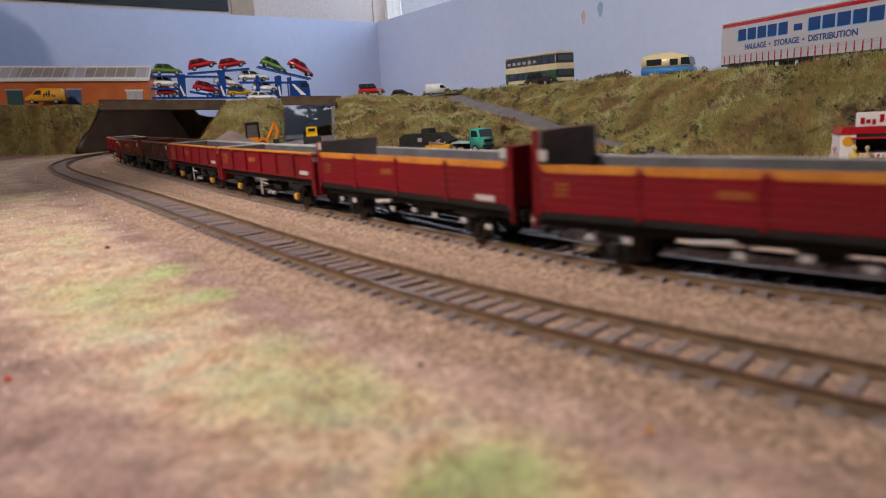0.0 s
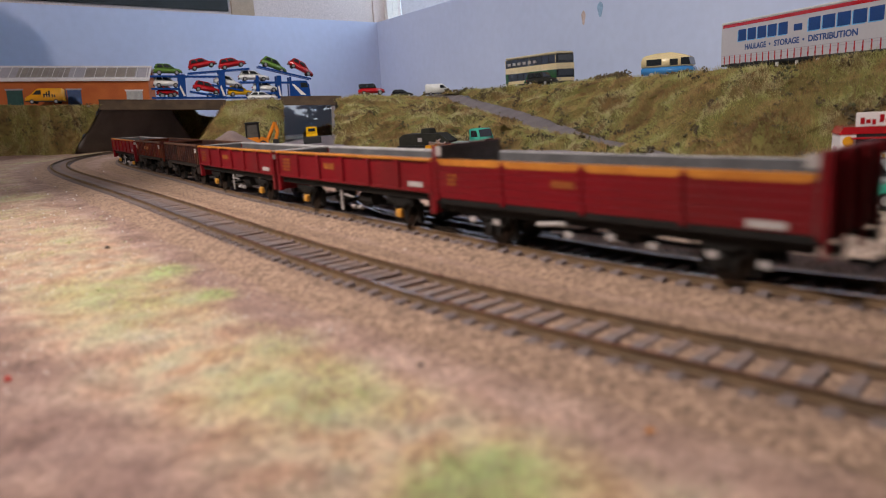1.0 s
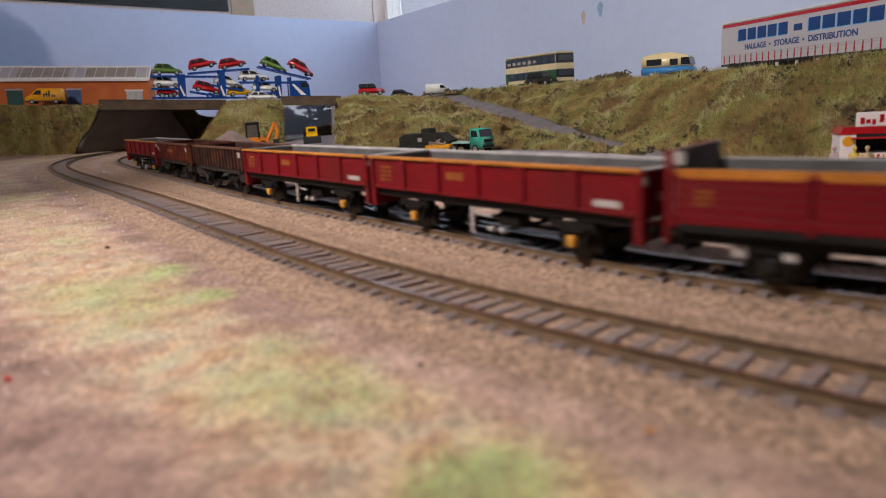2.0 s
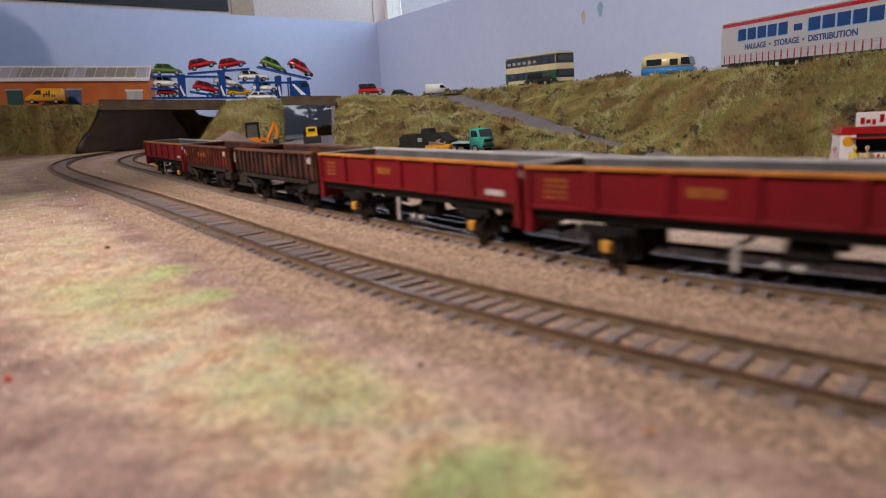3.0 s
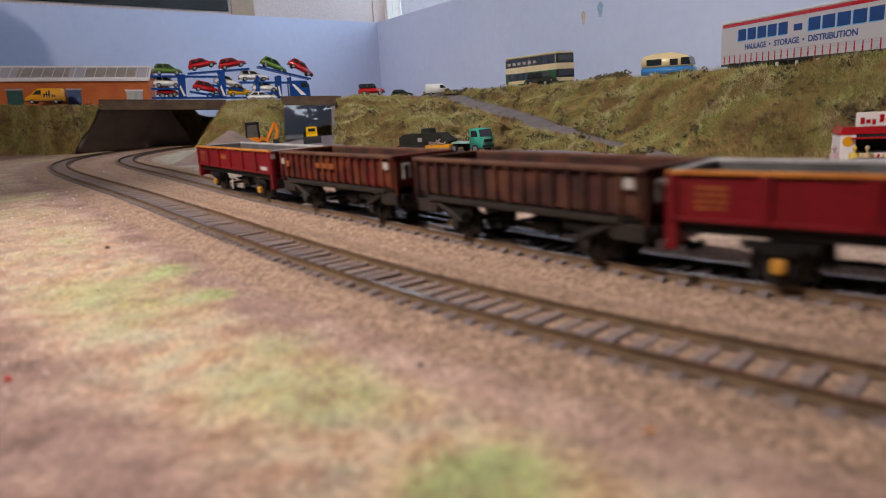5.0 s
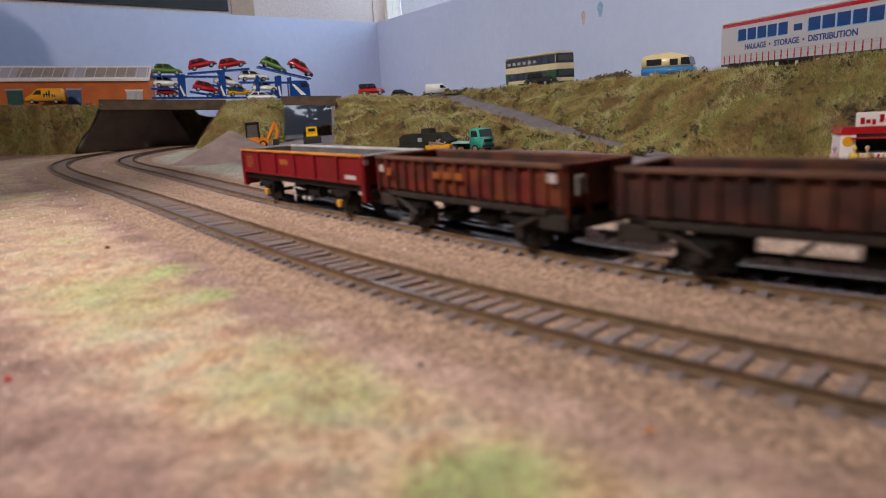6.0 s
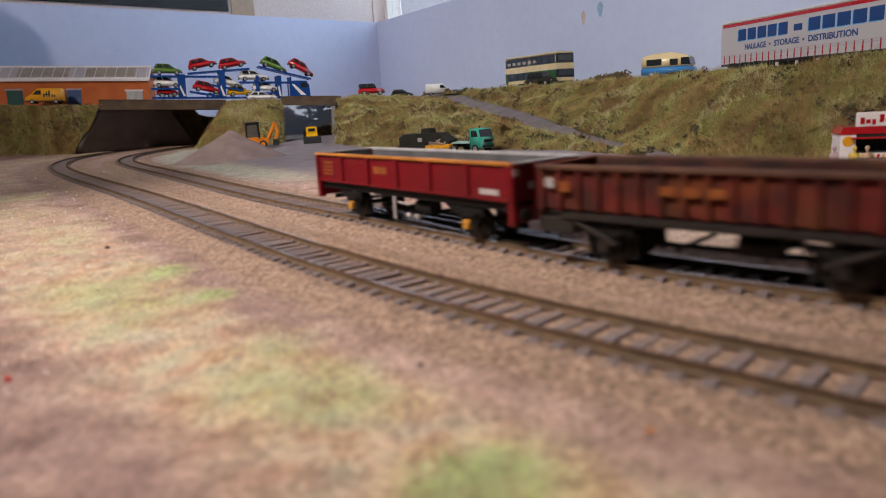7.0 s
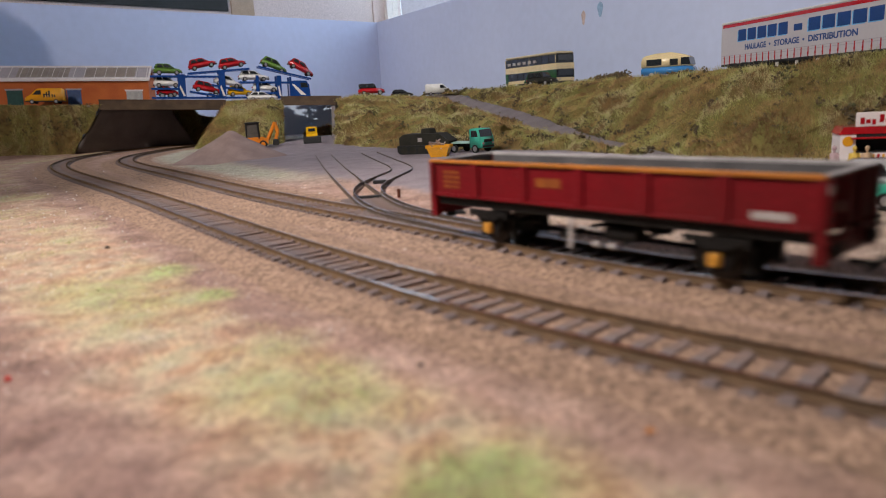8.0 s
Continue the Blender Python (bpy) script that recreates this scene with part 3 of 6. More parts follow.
def fibre_material(name, cols, grain=22.0):
    m = bpy.data.materials.new(name)
    m.use_nodes = True
    nt = m.node_tree
    p = nt.nodes["Principled BSDF"]
    tc = nt.nodes.new("ShaderNodeTexCoord")
    n = nt.nodes.new("ShaderNodeTexNoise")
    n.inputs["Scale"].default_value, n.inputs["Detail"].default_value = grain, 4
    nt.links.new(tc.outputs["Object"], n.inputs["Vector"])
    g = nt.nodes.new("ShaderNodeNewGeometry")
    mth = nt.nodes.new("ShaderNodeMath")
    mth.operation = "MULTIPLY_ADD"
    nt.links.new(g.outputs["Random Per Island"], mth.inputs[0])
    mth.inputs[1].default_value = 0.08
    sub = nt.nodes.new("ShaderNodeMath")
    sub.operation = "SUBTRACT"
    nt.links.new(n.outputs[0], sub.inputs[0])
    sub.inputs[1].default_value = 0.04
    nt.links.new(sub.outputs[0], mth.inputs[2])
    r = ramp_of(nt, cols)
    nt.links.new(mth.outputs[0], r.inputs[0])
    nt.links.new(r.outputs[0], p.inputs["Base Color"])
    p.inputs["Roughness"].default_value = 0.75
    return m


ground_scatter()
M_FIBRE = fibre_material("static_grass", [(0.36, (0.15, 0.08, 0.03)), (0.42, (0.29, 0.165, 0.062)), (0.465, (0.44, 0.31, 0.13)), (0.50, (0.36, 0.285, 0.10)), (0.53, (0.30, 0.30, 0.085)), (0.565, (0.45, 0.45, 0.17)), (0.60, (0.60, 0.52, 0.29)), (0.66, (0.24, 0.14, 0.052))], 17.0)
M_CLUMP = fibre_material("dark_scatter", [(0.35, (0.045, 0.032, 0.014)), (0.5, (0.10, 0.065, 0.03)), (0.62, (0.075, 0.08, 0.03))], 60.0)


def loft(rows, nu, nv):
    """A smooth grid through rows of (x, y, z)."""
    cur = [curve_through(r, 12) for r in rows]
    even = []
    for c in cur:
        u = np.linspace(0, len(c) - 1, nu)
        even.append(np.stack([np.interp(u, np.arange(len(c)), c[:, k]) for k in range(3)], 1))
    cur = even
    out = np.zeros((nv, nu, 3))
    pos = np.linspace(0, len(cur) - 1, nv)
    for j, v in enumerate(pos):
        k = min(int(v), len(cur) - 2)
        out[j] = cur[k] * (1 - (v - k)) + cur[k + 1] * (v - k)
    return out


def grid_mesh(name, g, material, amp=0.0, seed=0.0):
    nv, nu, _ = g.shape
    g = g.copy()
    if amp:
        for j in range(nv):
            for i in range(nu):
                q = Vector(g[j, i])
                f = min(1.0, 4.0 * min(j, nv - 1 - j) / nv + 0.25)
                off = noise.noise_vector(q * 0.03 + Vector((seed, 0, 0))) * amp + noise.noise_vector(q * 0.1 + Vector((seed, 5, 0))) * amp * 0.45
                g[j, i] += np.array(off) * f
    me = bpy.data.meshes.new(name)
    me.from_pydata((g.reshape(-1, 3) * MM).tolist(), [], [(r * nu + c, r * nu + c + 1, (r + 1) * nu + c + 1, (r + 1) * nu + c) for r in range(nv - 1) for c in range(nu - 1)])
    me.shade_smooth()
    me.materials.append(material)
    return me, g


def fibres(name, g, count, length, width, material, seed, lean=0.9, label=""):
    """Short tapered blades standing on a grid surface, joined in one sheet."""
    rng = np.random.RandomState(seed)
    nv, nu, _ = g.shape
    a = g[:-1, :-1].reshape(-1, 3)
    b = g[:-1, 1:].reshape(-1, 3)
    c = g[1:, :-1].reshape(-1, 3)
    nr = np.cross(b - a, c - a)
    area = np.linalg.norm(nr, axis=1)
    nr = nr / np.maximum(area, 1e-9)[:, None]
    nr[nr[:, 2] < 0] *= -1
    dist = np.linalg.norm(a - np.array([0, 0, 55.0]), axis=1)
    wgt = area / np.maximum(dist, 150) ** 0.8
    pick = rng.choice(len(a), count, p=wgt / wgt.sum())
    u, v = rng.rand(2, count)
    q = a[pick] + (b - a)[pick] * u[:, None] + (c - a)[pick] * v[:, None]
    d = nr[pick] + np.array([0, 0, 0.5]) + rng.normal(0, lean * 0.5, (count, 3))
    d /= np.linalg.norm(d, axis=1)[:, None]
    side = np.cross(d, rng.normal(0, 1, (count, 3)))
    side /= np.linalg.norm(side, axis=1)[:, None]
    ln = length * rng.uniform(0.5, 1.3, count)[:, None]
    w = width * rng.uniform(0.6, 1.3, count)[:, None]
    v0, v1 = q - side * w - d * 0.5, q + side * w - d * 0.5
    bend = rng.normal(0, 0.25, (count, 3)) * ln
    v2, v3 = q + d * ln + side * w * 0.35 + bend, q + d * ln - side * w * 0.35 + bend
    verts = np.stack([v0, v1, v2, v3], 1).reshape(-1, 3) * MM
    me = bpy.data.meshes.new(name)
    me.from_pydata(verts.tolist(), [], [(4 * k, 4 * k + 1, 4 * k + 2, 4 * k + 3) for k in range(count)])
    me.materials.append(material)
    return tagged(new(name, me), label, "grass", kind="stuff")


def bushes(name, g, count, size, material, seed, label, patchy=0.0):
    """Small ragged clumps of scatter, each a crumpled handful of facets."""
    rng = np.random.RandomState(seed)
    base = np.array([(1, 0, 0), (-1, 0, 0), (0, 1, 0), (0, -1, 0), (0, 0, 1), (0, 0, -0.6)], float)
    tri = [(0, 2, 4), (2, 1, 4), (1, 3, 4), (3, 0, 4), (2, 0, 5), (1, 2, 5), (3, 1, 5), (0, 3, 5)]
    nv, nu, _ = g.shape
    verts, faces = [], []
    made = 0
    while made < count:
        j, i = rng.randint(nv), rng.randint(nu)
        q = g[j, i]
        if noise.noise(Vector(q) * 0.03 + Vector((seed, 0, 0))) < patchy:
            made += 0.05
            continue
        made += 1
        for k in range(rng.randint(3, 7)):
            o = q + rng.normal(0, size * 0.9, 3) * np.array([1, 1, 0.7]) + np.array([0, 0, size * 0.4])
            n0 = len(verts)
            verts.extend((o + base * rng.uniform(0.25, 0.9, (6, 3)) * size).tolist())
            faces.extend([tuple(n0 + t for t in f) for f in tri])
    me = bpy.data.meshes.new(name)
    me.from_pydata((np.array(verts) * MM).tolist(), [], faces)
    me.materials.append(material)
    return tagged(new(name, me), label, "scrub", kind="stuff")


def bank(name, rows, nu, nv, amp, seed, blades, clumps, label, length=3.6):
    g = loft(rows, nu, nv)
    me, g = grid_mesh(name, g, M_BANK, amp, seed)
    tagged(new(name, me), label, "embankment", kind="structure")
    fibres("grass", g, int(blades * 3.0), length, 0.16, M_FIBRE, int(seed) + 1, 1.0, "dry olive and straw coloured static grass")
    if clumps:
        bushes("scrub", g, int(clumps * 1.6), 2.6, M_CLUMP, int(seed) + 5, "larger dark scrub clumps on the bank", 0.22)
        bushes("scrub", g, clumps * 2, 1.3, M_CLUMP, int(seed) + 2, "dark brown scrub clumps on the bank", 0.1)
    return g


TOP = [(-40, 1420, 66), (34, 1350, 69), (131, 1250, 71), (203, 1100, 71), (237, 900, 71), (252, 750, 69.5), (257, 640, 68.5), (281, 560, 68.5), (329, 520, 73), (390, 420, 74), (470, 250, 74), (600, 20, 74)]
LANE_HI = [(-38, 1415, 66), (34, 1348, 66), (80, 1200, 50), (125, 1050, 34), (150, 900, 21), (165, 740, 10), (188, 545, 3), (212, 500, 0), (262, 450, -2), (320, 370, -2), (400, 220, -2), (520, 0, -2)]
mid = [tuple(a * 0.5 + b * 0.5 for a, b in zip(p, q)) for p, q in zip(TOP, LANE_HI)]
mid = [(x - 6, y - 4, z) for x, y, z in mid]
bank("bank_east", [TOP, mid, LANE_HI], 150, 36, 14.0, 21, 52000, 420, "steep bank of olive and straw static grass")

LANE_LO = [(-60, 1400, 66), (12, 1335, 58), (55, 1190, 40), (92, 1050, 26), (122, 900, 13.5), (140, 760, 7.5), (165, 580, 2), (175, 470, -1)]
LANE_UP = [(-36, 1416, 66.5), (36, 1349, 66), (82, 1200, 50), (127, 1050, 34), (152, 900, 21), (167, 740, 10), (190, 545, 3), (206, 468, 0)]
g = loft([LANE_LO, LANE_UP], 90, 8)
me, _ = grid_mesh("lane", g, M_LANE, 1.2, 4.0)
tagged(new("lane", me), "grey dusty lane ramping up the bank", "lane", kind="structure")

LOW_TOP = [(-172, 1262, 69), (-124, 1322, 74), (-52, 1345, 66), (12, 1337, 59), (55, 1192, 41), (92, 1052, 27), (122, 902, 14), (140, 762, 8), (165, 582, 2.5)]
LOW_BASE = [(-150, 1030, -2), (-110, 930, -2), (-60, 850, -2), (-30, 790, -2), (10, 745, -2), (50, 715, -2), (90, 690, -2), (125, 650, -2), (162, 572, -2)]
lm = [(a[0] * 0.5 + b[0] * 0.5, a[1] * 0.5 + b[1] * 0.5 - 20, (a[2] + b[2]) * 0.5 + 6) for a, b in zip(LOW_TOP, LOW_BASE)]
bank("bank_middle", [LOW_TOP, lm, LOW_BASE], 110, 34, 14.0, 33, 34000, 300, "grassy slope between the yard and the lane")

# bank between the two bridges, its rounded flank towards the first
g_mid = bank("bank_island", [[(-366, 1330, 74), (-366, 1262, 75), (-330, 1248, 76), (-290, 1246, 75), (-264, 1254, 71), (-290, 1320, 71)], [(-380, 1310, 36), (-378, 1205, 40), (-338, 1185, 46), (-290, 1185, 44), (-260, 1200, 36), (-290, 1310, 36)],
                            [(-402, 1300, -2), (-398, 1160, -2), (-345, 1125, -2), (-280, 1120, -2), (-252, 1150, -2), (-286, 1300, -2)]], 60, 24, 5.0, 45, 12000, 40, "straw coloured bank between two bridges")
bank("bank_west", [[(-1050, 1420, 104), (-870, 1345, 99), (-728, 1290, 88), (-640, 1232, 84), (-546, 1172, 80)], [(-1040, 1390, 50), (-860, 1330, 50), (-740, 1290, 46), (-660, 1246, 44), (-592, 1204, 40)],
                   [(-1030, 1370, -2), (-850, 1318, -2), (-765, 1292, -2), (-700, 1266, -2), (-632, 1224, -2)]], 90, 26, 8.0, 57, 16000, 120, "brown and green grassy bank below the shed")
bank("bank_beyond", [[(-520, 1345, 76), (-466, 1358, 72), (-452, 1372, 54), (-400, 1392, 46), (-340, 1400, 46)], [(-505, 1338, 36), (-462, 1348, 34), (-440, 1364, 28), (-395, 1382, 24), (-340, 1390, 24)], [(-490, 1330, -2), (-458, 1338, -2), (-430, 1352, -2), (-390, 1372, -2), (-340, 1380, -2)]], 40, 14, 4.0, 61, 5000, 20, "dim grassy bank behind the bridge")

# upper road level behind the banks
def upper(name, front, back, nu):
    g = loft([front, back], nu, 10)
    me, _ = grid_mesh(name, g, M_UPPER, 0.0)
    ob = new(name, me)
    so = ob.modifiers.new("thickness", "SOLIDIFY")
    so.thickness, so.offset = 0.003, -1
    tagged(ob, "grey upper road surface along the backdrop", "road", kind="structure")


upper("upper_road_west", [(-1060, 1422, 104), (-870, 1347, 98.5), (-728, 1292, 87.5), (-600, 1225, 82)], [(-1180, 1260, 104), (-990, 1440, 98), (-800, 1638, 90), (-640, 1805, 84)], 40)
upper("upper_road_middle", [(-600, 1225, 82), (-556, 1190, 80), (-372, 1268, 74), (-268, 1262, 71.5)], [(-640, 1560, 83), (-560, 1440, 83), (-400, 1440, 77), (-225, 1440, 73)], 40)
upper("upper_road_east", [(-172, 1264, 68.5), (-52, 1347, 65.5), (34, 1352, 68), (131, 1252, 70), (203, 1102, 70), (237, 902, 70), (252, 752, 68.5), (257, 642, 64), (283, 562, 62), (331, 522, 62), (392, 422, 62)],
      [(-120, 2180, 70), (-60, 2080, 70), (20, 1950, 70), (110, 1790, 70), (250, 1545, 70), (400, 1275, 69), (500, 1100, 66), (600, 925, 62), (700, 745, 60), (800, 570, 60), (880, 430, 60)], 100)


# ---- bridges ----
M_TYRE = mat("black_tyre", (0.02, 0.02, 0.02), None, 0.8, 0, 200, 1500, 0.2)
M_RIM = plain("silver_rim", (0.6, 0.6, 0.62), 0.3, 0.8)
M_GLASS = plain("dark_glass", (0.02, 0.024, 0.028), 0.08, 0.0, 0.5)
M_DARK = plain("dark_trim", (0.025, 0.025, 0.027), 0.5)
PAINTS = {k: plain(k + "_paint", c, 0.25, 0.0, 0.6) for k, c in dict(
    red=(0.42, 0.012, 0.018), green=(0.10, 0.20, 0.035), white=(0.72, 0.72, 0.72), yellow=(0.75, 0.42, 0.01), orange=(0.72, 0.22, 0.02), teal=(0.05, 0.42, 0.30),
    blue=(0.012, 0.055, 0.24), cream=(0.75, 0.60, 0.34), skyblue=(0.05, 0.22, 0.52), busgreen=(0.03, 0.10, 0.035), black=(0.02, 0.02, 0.022), pink=(0.60, 0.40, 0.40), greypink=(0.34, 0.27, 0.28),
    grey=(0.3, 0.3, 0.31), amber=(0.75, 0.34, 0.015)).items()}

PAINTS["olive"] = mat("matt_olive_paint", (0.028, 0.026, 0.02), (0.018, 0.017, 0.014), 0.85, 0, 90, 900, 0.2)


def frame_at(a, b, z0, z1):
    """A pose at plan point a whose x runs to b, sloping from z0 to z1; and the length."""
    d = Vector(b) - Vector(a)
    ln = d.length
    return at(a[0], a[1], z0, math.degrees(math.atan2(d.y, d.x)), 0, math.degrees(math.atan2(z0 - z1, ln))), ln


def bridge(a, b, z0, z1, depth, deep, label, piers):
    m, ln = frame_at(a, b, z0, z1)
    br = thing("bridge", label, "bridge", m, kind="structure")
    bm = bmesh.new()
    box(bm, -4, ln + 4, 0, depth, -6, -1.5, 0.4)
    part("deck", bm, M_DECK, br)
    for y in (-2.5, depth):
        bm = bmesh.new()
        box(bm, -5, ln + 5, y, y + 2.6, -deep, 0.0, 0.5)
        part("girder", bm, M_DECK, br, "brown wooden bridge girder")
        bm = bmesh.new()
        box(bm, -5.5, ln + 5.5, y - 0.7, y + 3.3, -0.4, 1.6, 0.3)
        part("coping", bm, M_DECK, br)
    for x, w in piers:
        bm = bmesh.new()
        box(bm, x, x + w, 0, depth, -86, -6, 0.4)
        part("pier", bm, M_ABUT, br, "dark grey bridge pier")
    return br


bridge((-547, 1178), (-370, 1250), 87, 77, 70, 15.5, "long brown timber road bridge over the tracks", [])
bridge((-263, 1250), (-176, 1250), 77, 73, 55, 14.5, "short brown timber bridge over the yard road", [(82, 7)])

# sloping retaining wall in the cutting beneath the long bridge
rows = [[(-556, 1190, 74), (-535, 1232, 74), (-512, 1275, 74), (-492, 1312, 74)], [(-642, 1236, -3), (-580, 1272, -3), (-515, 1303, -3), (-454, 1332, -3)]]
g = loft(rows, 30, 10)
me, _ = grid_mesh("retaining_wall", g, M_ABUT, 0.4, 3.0)
ob = new("retaining_wall", me)
sol = ob.modifiers.new("thickness", "SOLIDIFY")
sol.thickness = 0.004
tagged(ob, "dark grey sloping retaining wall under the bridge", "retaining wall", kind="structure")

# sky panel and low hedge seen through the short bridge
bm = bmesh.new()
wall_slab(bm, (-330, 1520), (-90, 1490), 6, -4, 70)
tagged(part("backdrop_panel", bm, mat("painted_sky_panel", (0.44, 0.54, 0.70), (0.49, 0.58, 0.72), 0.8, 0, 14, 300, 0.0, speck=0.1)), "painted grey-blue sky panel behind the short bridge", "backdrop board", kind="structure")
gh = loft([[(-260, 1400, 12), (-190, 1395, 20), (-130, 1390, 16)], [(-260, 1370, -2), (-190, 1365, -2), (-130, 1360, -2)]], 30, 10)
me, gh = grid_mesh("hedge_bank", gh, M_BANK, 4.0, 9.0)
tagged(new("hedge_bank", me), "low dark hedge bank beyond the short bridge", "hedge bank", kind="structure")
fibres("grass", gh, 3000, 5.0, 0.5, M_FIBRE, 91, 1.0, "dry grass on the low hedge bank")


# ---- vehicles ----
def wheel(parent, x, y, r, w=2.6, rim=None, z=None):
    s = 1 if y > 0 else -1
    bm = bmesh.new()
    zc = r if z is None else z
    rod(bm, (x, y - s * w, zc), (x, y, zc), r, 16)
    t = part("wheel", bm, M_TYRE, parent)
    bm = bmesh.new()
    rod(bm, (x, y - s * 0.2, zc), (x, y + s * 0.25, zc), r * 0.62, 12)
    rod(bm, (x, y + s * 0.2, zc), (x, y + s * 0.5, zc), r * 0.2, 8)
    part("rim", bm, rim or M_RIM, t)


def tapered(bm, low, high, y0, y1):
    """A closed cabin: low and high are (x0, x1, z); half widths y0 below, y1 above."""
    v = [bm.verts.new(q) for q in ((low[0], -y0, low[2]), (low[1], -y0, low[2]), (low[1], y0, low[2]), (low[0], y0, low[2]),
                                   (high[0], -y1, high[2]), (high[1], -y1, high[2]), (high[1], y1, high[2]), (high[0], y1, high[2]))]
    for f in ((3, 2, 1, 0), (4, 5, 6, 7), (0, 1, 5, 4), (1, 2, 6, 5), (2, 3, 7, 6), (3, 0, 4, 7)):
        bm.faces.new([v[k] for k in f])
    return v


def car(name, label, category, m, paint, L=50.0, H=18.5, W=21.0, roof=None, group="", hatch=0.12, bonnet=0.27, shoulder=0.6, rake=0.20):
    """A small model car; x runs to its bonnet, standing on z = 0."""
    c = thing(name, label, category, m, group)
    P = PAINTS[paint]
    h, hw = H, W / 2
    zs = h * shoulder
    bm = bmesh.new()
    out = [(-L * 0.5, h * 0.22), (-L * 0.495, zs * 0.8), (-L * 0.47, zs), (L * (0.5 - bonnet), zs), (L * 0.42, zs * 0.86), (L * 0.49, zs * 0.68), (L * 0.5, h * 0.24), (L * 0.47, h * 0.16), (-L * 0.47, h * 0.16)]
    slab(bm, out, -hw, hw)
    bmesh.ops.bevel(bm, geom=[e for e in bm.edges], offset=2.0, segments=3, affect="EDGES")
    body = part("body", bm, P, c, smooth=True)
    rx0, rx1 = -L * (0.5 - hatch), L * (0.5 - bonnet) - L * rake
    low, high = (-L * 0.472, L * (0.5 - bonnet) + L * 0.03, zs - 0.6), (rx0, rx1, h)
    bm = bmesh.new()
    tapered(bm, low, high, hw * 0.95, hw * 0.74)
    bmesh.ops.bevel(bm, geom=[e for e in bm.edges], offset=1.3, segments=3, affect="EDGES")
    part("cabin", bm, PAINTS[roof] if roof else P, c, smooth=True)

    def glass(name, fa, fb, fc, fd, push):
        bm2 = bmesh.new()
        v = [bm2.verts.new(Vector(q) - Vector(push)) for q in (fa, fb, fc, fd)] + [bm2.verts.new(Vector(q) + Vector(push)) for q in (fa, fb, fc, fd)]
        for f in ((0, 1, 2, 3), (7, 6, 5, 4), (0, 4, 5, 1), (1, 5, 6, 2), (2, 6, 7, 3), (3, 7, 4, 0)):
            bm2.faces.new([v[k] for k in f])
        part(name, bm2, M_GLASS, c)

    def on_side(u, v, s):
        x = (low[0] + (low[1] - low[0]) * u) * (1 - v) + (high[0] + (high[1] - high[0]) * u) * v
        return (x, s * (hw * 0.95 * (1 - v) + hw * 0.74 * v), low[2] + (high[2] - low[2]) * v)
    for s in (-1, 1):
        for u0, u1 in ((0.10, 0.46), (0.51, 0.90)):
            glass("side_window", on_side(u0, 0.2, s), on_side(u1, 0.2, s), on_side(u1 - 0.02, 0.82, s), on_side(u0 + 0.02, 0.82, s), (0, s * 0.12, 0.03))
    for k, nm in ((0, "rear_window"), (1, "windscreen")):
        q = [(low[k] + (high[k] - low[k]) * v, t * hw * (0.84 * (1 - v) + 0.66 * v), low[2] + (high[2] - low[2]) * v) for v, t in ((0.18, -1), (0.18, 1), (0.86, 1), (0.86, -1))]
        glass(nm, *q, ((2 * k - 1) * 0.15, 0, 0.06))
    for s in (-1, 1):
        bm = bmesh.new()
        rod(bm, (L * 0.478, s * hw * 0.66, zs * 0.66), (L * 0.497, s * hw * 0.66, zs * 0.64), 1.2, 10)
        part("headlight", bm, M_LABEL, c)
        bm = bmesh.new()
        box(bm, -L * 0.503, -L * 0.49, s * hw * 0.6, s * hw * 0.88, zs * 0.62, zs * 0.85)
        part("tail_light", bm, PAINTS["red"], c)
        for x in (-L * 0.30, L * 0.31):
            wheel(c, x, s * (hw + 0.15), h * 0.205)
    bm = bmesh.new()
    box(bm, L * 0.47, L * 0.508, -hw * 0.9, hw * 0.9, h * 0.17, h * 0.26, 0.3)
    box(bm, -L * 0.508, -L * 0.47, -hw * 0.9, hw * 0.9, h * 0.17, h * 0.26, 0.3)
    part("bumper", bm, M_DARK, c)
    return c


